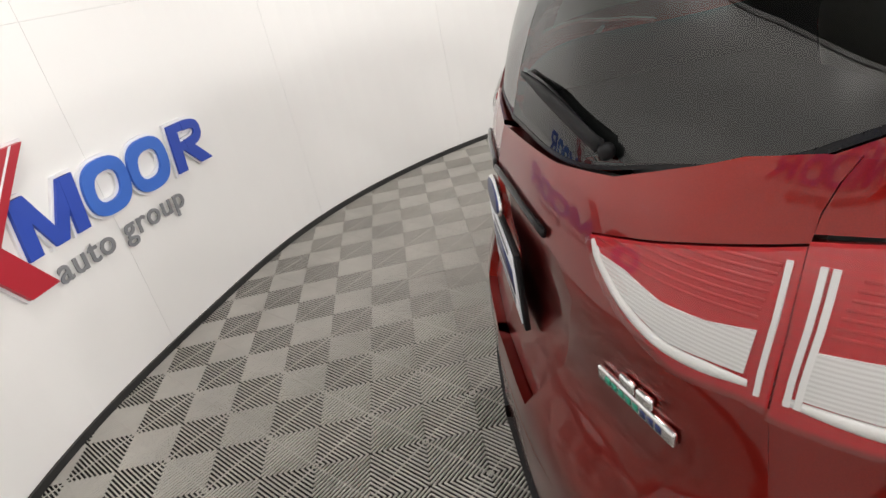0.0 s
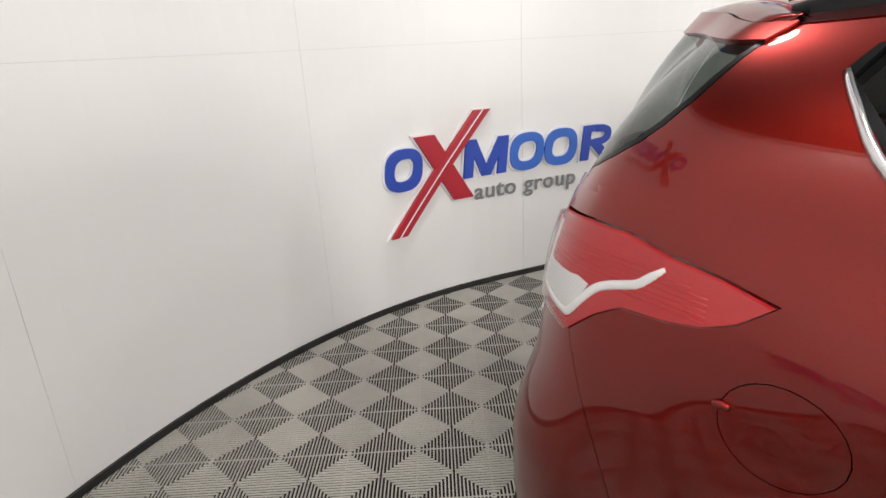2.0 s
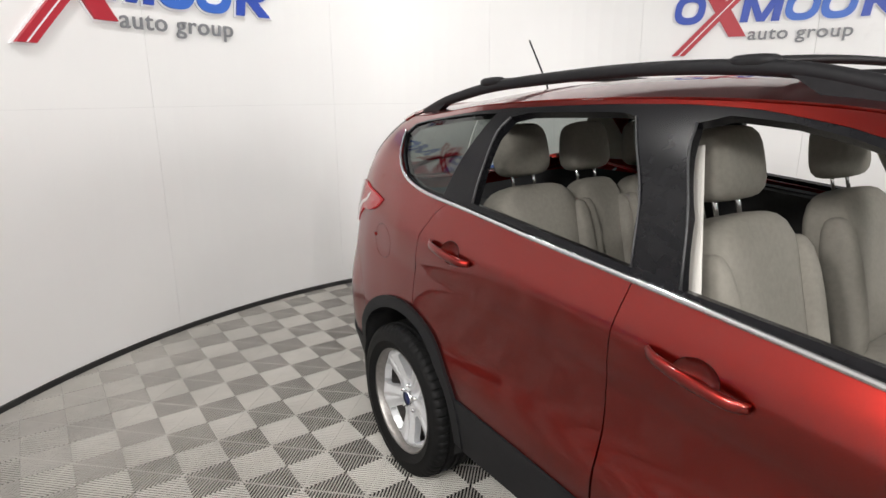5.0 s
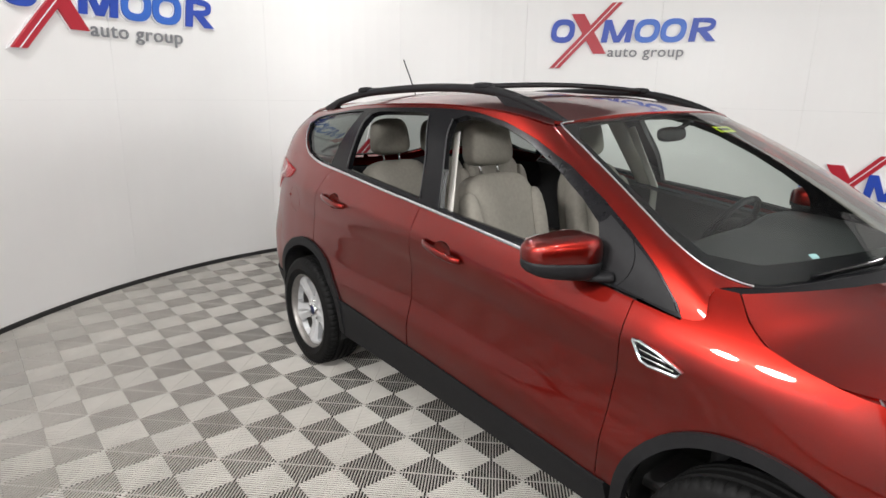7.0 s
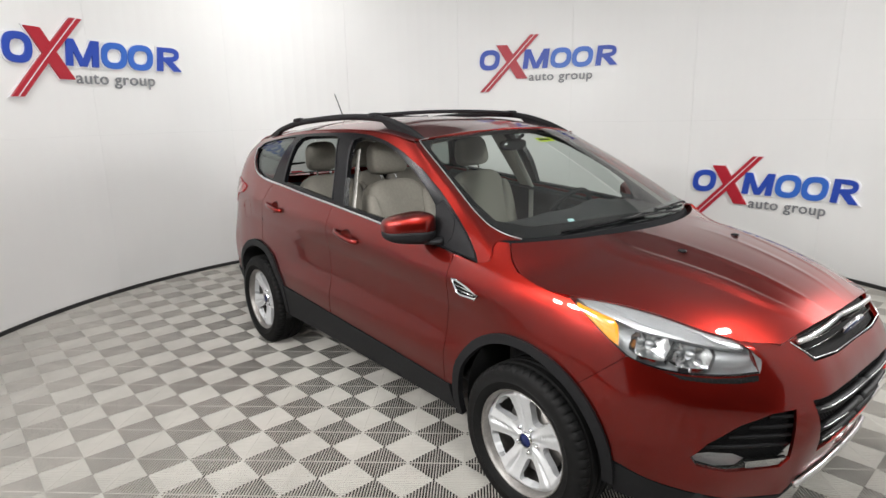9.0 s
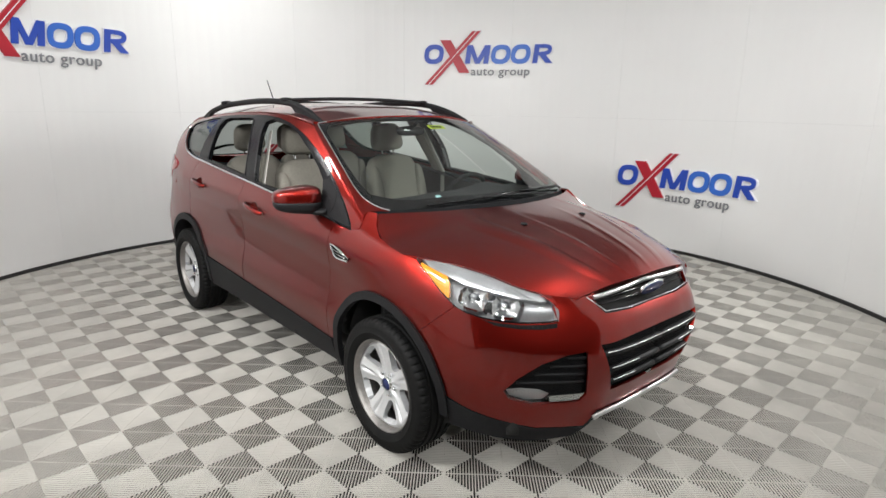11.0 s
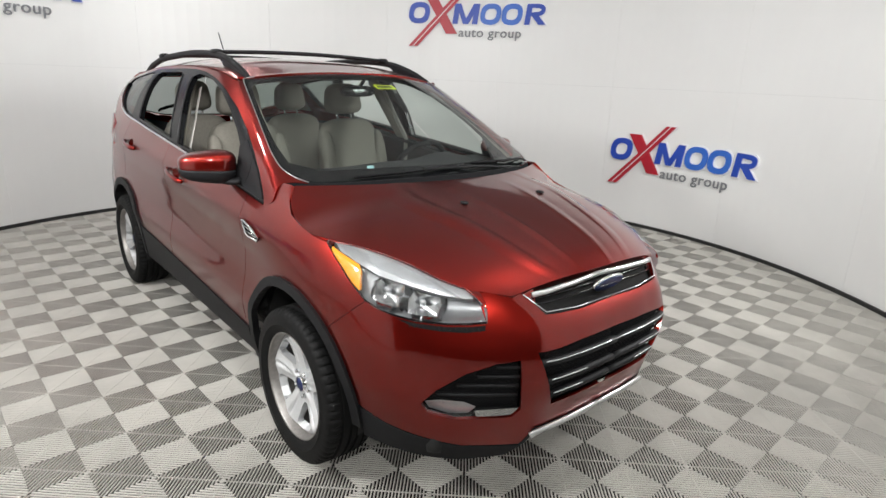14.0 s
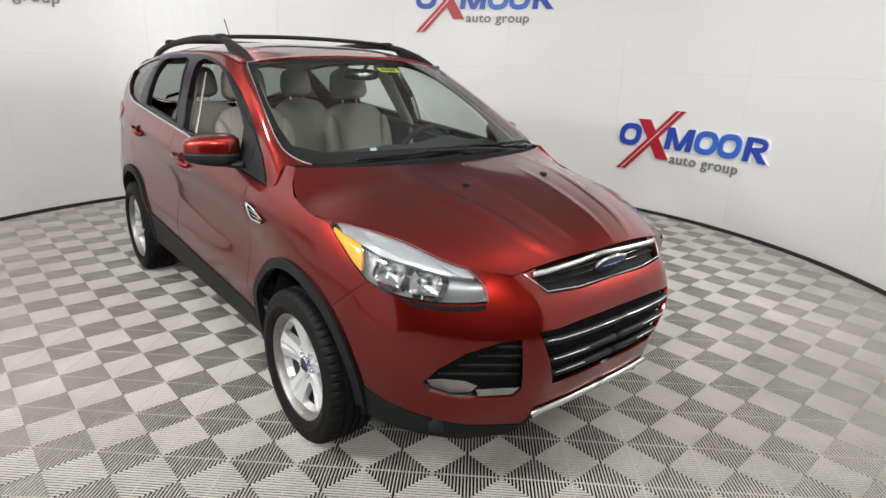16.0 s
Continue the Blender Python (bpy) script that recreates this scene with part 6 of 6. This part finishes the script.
def emblem(theta, z0):
    root = thing("wall_emblem", CX, CY, 0, "raised blue rings and red crossed bars emblem on the white wall", "wall sign", "wall emblems")
    for i, (name, mat, fn) in enumerate(SHAPES):
        front = 0.034 if mat is RED_LOGO else 0.030
        if name == "long_bar":
            front = 0.038
        elif name == "flat_bar":
            front = 0.029
        elif name == "slant_bar":
            front = 0.0285
        for nm, m, g, d0, d1 in ((name, mat, 0.0, 0.012, front), ("white_edge", LOGO_WHITE, 0.013, 0.001, 0.013 + 0.0004 * i)):
            v, f = prism_strip(*fn(g), d0, d1)
            ob = mesh_object(nm, on_wall(theta, z0, v), f, m, root, smooth=False)
            bm = bmesh.new()
            bm.from_mesh(ob.data)
            bmesh.ops.recalc_face_normals(bm, faces=bm.faces[:])
            bm.to_mesh(ob.data)
            bm.free()
    v, f = prism_strip(*bar2d((0.065, 0.0), (0.735, 0.72), 0.0045), 0.038, 0.0395)
    mesh_object("pin_stripe", on_wall(theta, z0, v), f, LOGO_WHITE, root, smooth=False)
    # the small line of words
    data = bpy.data.curves.new("words", "FONT")
    data.body, data.size, data.extrude, data.offset, data.space_character = "auto group", 0.158, 0.003, 0.0015, 1.08
    tmp = bpy.data.objects.new("words_tmp", data)
    scene.collection.objects.link(tmp)
    me = bpy.data.meshes.new_from_object(tmp.evaluated_get(bpy.context.evaluated_depsgraph_get()))
    scene.collection.objects.unlink(tmp)
    bpy.data.objects.remove(tmp)
    xs = [v.co.x for v in me.vertices]
    k = 0.83 / (max(xs) - min(xs))
    pts = on_wall(theta, z0, [(0.665 + (v.co.x - min(xs)) * k + v.co.y * 0.05, 0.135 + v.co.y, 0.016 + v.co.z) for v in me.vertices])
    words = new("words")
    words.parent = root
    words["label"] = "dark grey raised words auto group"
    link = list(range(len(pts)))

    def top(i):
        while link[i] != i:
            i = link[i]
        return i
    for e in me.edges:
        link[top(e.vertices[0])] = top(e.vertices[1])
    groups = {}
    for i in range(len(pts)):
        groups.setdefault(top(i), []).append(i)
    for g in groups.values():
        at = {k: n for n, k in enumerate(g)}
        mesh_object("letter", [pts[k] for k in g], [[at[k] for k in p.vertices] for p in me.polygons if p.vertices[0] in at], GREY_LETTER, words, smooth=False)
    return root


for theta, z0 in ((217.3, 1.905), (178.3, 0.468), (138.4, 1.965), (99.1, 0.478), (257.5, 0.48), (297.0, 1.94)):
    emblem(theta, z0)


# ---- floor tiles: ribs in concentric squares on a 2 x 2 field, 40 cm wide ----
CELL, PITCH, DEEP = 0.198, 0.0198, 0.0066


def tile_mesh():
    verts, faces = [], []
    hw = PITCH * 0.198
    for sx, sy in ((1, 1), (-1, 1), (-1, -1), (1, -1)):
        c = PITCH / 2
        while c < 2 * CELL - 0.004:
            quad = []
            for cc in (c - hw, c + hw):
                if cc <= CELL:
                    quad += [(cc, 0.0004), (0.0004, cc)]
                else:
                    quad += [(CELL - 0.0004, cc - CELL), (cc - CELL, CELL - 0.0004)]
            n0 = len(verts)
            (a0, a1), (b0, b1), (c0, c1), (d0, d1) = quad
            t = 0.30
            inner = [(a0 + (c0 - a0) * t, a1 + (c1 - a1) * t), (b0 + (d0 - b0) * t, b1 + (d1 - b1) * t), (c0 + (a0 - c0) * t, c1 + (a1 - c1) * t), (d0 + (b0 - d0) * t, d1 + (b1 - d1) * t)]
            verts += [(sx * a, sy * b, 0.0) for a, b in inner] + [(sx * a, sy * b, -0.0018) for a, b in quad] + [(sx * a, sy * b, -DEEP) for a, b in quad]
            fs = [(0, 1, 3, 2), (0, 4, 5, 1), (2, 3, 7, 6), (4, 8, 9, 5), (6, 7, 11, 10), (0, 2, 6, 4), (1, 5, 7, 3)]
            for f in fs:
                f = tuple(n0 + k for k in f)
                faces.append(f if sx * sy < 0 else tuple(reversed(f)))
            c += PITCH
    for d in ((1, 1), (1, -1)):
        n0 = len(verts)
        s = 0.0008
        L = CELL - 0.003
        for z in (-0.0014, -DEEP):
            verts += [(-d[0] * L - s * d[1], -d[1] * L + s * d[0], z), (d[0] * L - s * d[1], d[1] * L + s * d[0], z), (d[0] * L + s * d[1], d[1] * L - s * d[0], z), (-d[0] * L + s * d[1], -d[1] * L - s * d[0], z)]
        faces += [tuple(n0 + k for k in f) for f in ((3, 2, 1, 0), (0, 1, 5, 4), (2, 3, 7, 6))]
    return verts, faces


tv, tf = tile_mesh()
tile_me = bpy.data.meshes.new("floor_tile")
tile_me.from_pydata(tv, [], tf)
bm = bmesh.new()
bm.from_mesh(tile_me)
for f in bm.faces:
    if f.normal.z < -0.2:
        f.normal_flip()
bm.to_mesh(tile_me)
bm.free()
tile_me.materials.append(TILE)
TURN = radians(2.75)
OX, OY = 0.1165, -0.0383
places = []
for i in range(-40, 41):
    for j in range(-40, 41):
        lx, ly = 2 * CELL * i, 2 * CELL * j
        x, y = OX + lx * math.cos(TURN) - ly * math.sin(TURN), OY + lx * math.sin(TURN) + ly * math.cos(TURN)
        inside_ring = math.hypot(x - CX, y - CY) < RAD + 0.28
        lane = 0 < (x - CX) * math.cos(radians(-35)) + (y - CY) * math.sin(radians(-35)) < 6.2 and abs(-(x - CX) * math.sin(radians(-35)) + (y - CY) * math.cos(radians(-35))) < 1.8
        if inside_ring or lane:
            places.append((math.hypot(x - 0.3, y + 0.9), x, y))
places.sort()
for _, x, y in places[:300]:
    ob = new("tile", tile_me)
    ob.parent = floor
    ob.matrix_local = pose(x, y, 0, 0, 0, 2.75)
allv, allf = [], []
cs, sn = math.cos(TURN), math.sin(TURN)
order = [tuple(p.vertices) for p in tile_me.polygons]
for _, x, y in places[300:]:
    n0 = len(allv)
    allv += [(x + a * cs - b * sn, y + a * sn + b * cs, c) for a, b, c in tv]
    allf += [tuple(n0 + k for k in f) for f in order]
rest = mesh_object("outer_tiles", allv, allf, TILE, floor, "more of the same grey ribbed tiles", smooth=False)
rest["kind"] = "stuff"

# ceiling lamps and the added low fill lamps, each with its light
for lx, ly, lz, size, watts in LAMPS:
    round_lamp(lx, ly, lz, size)
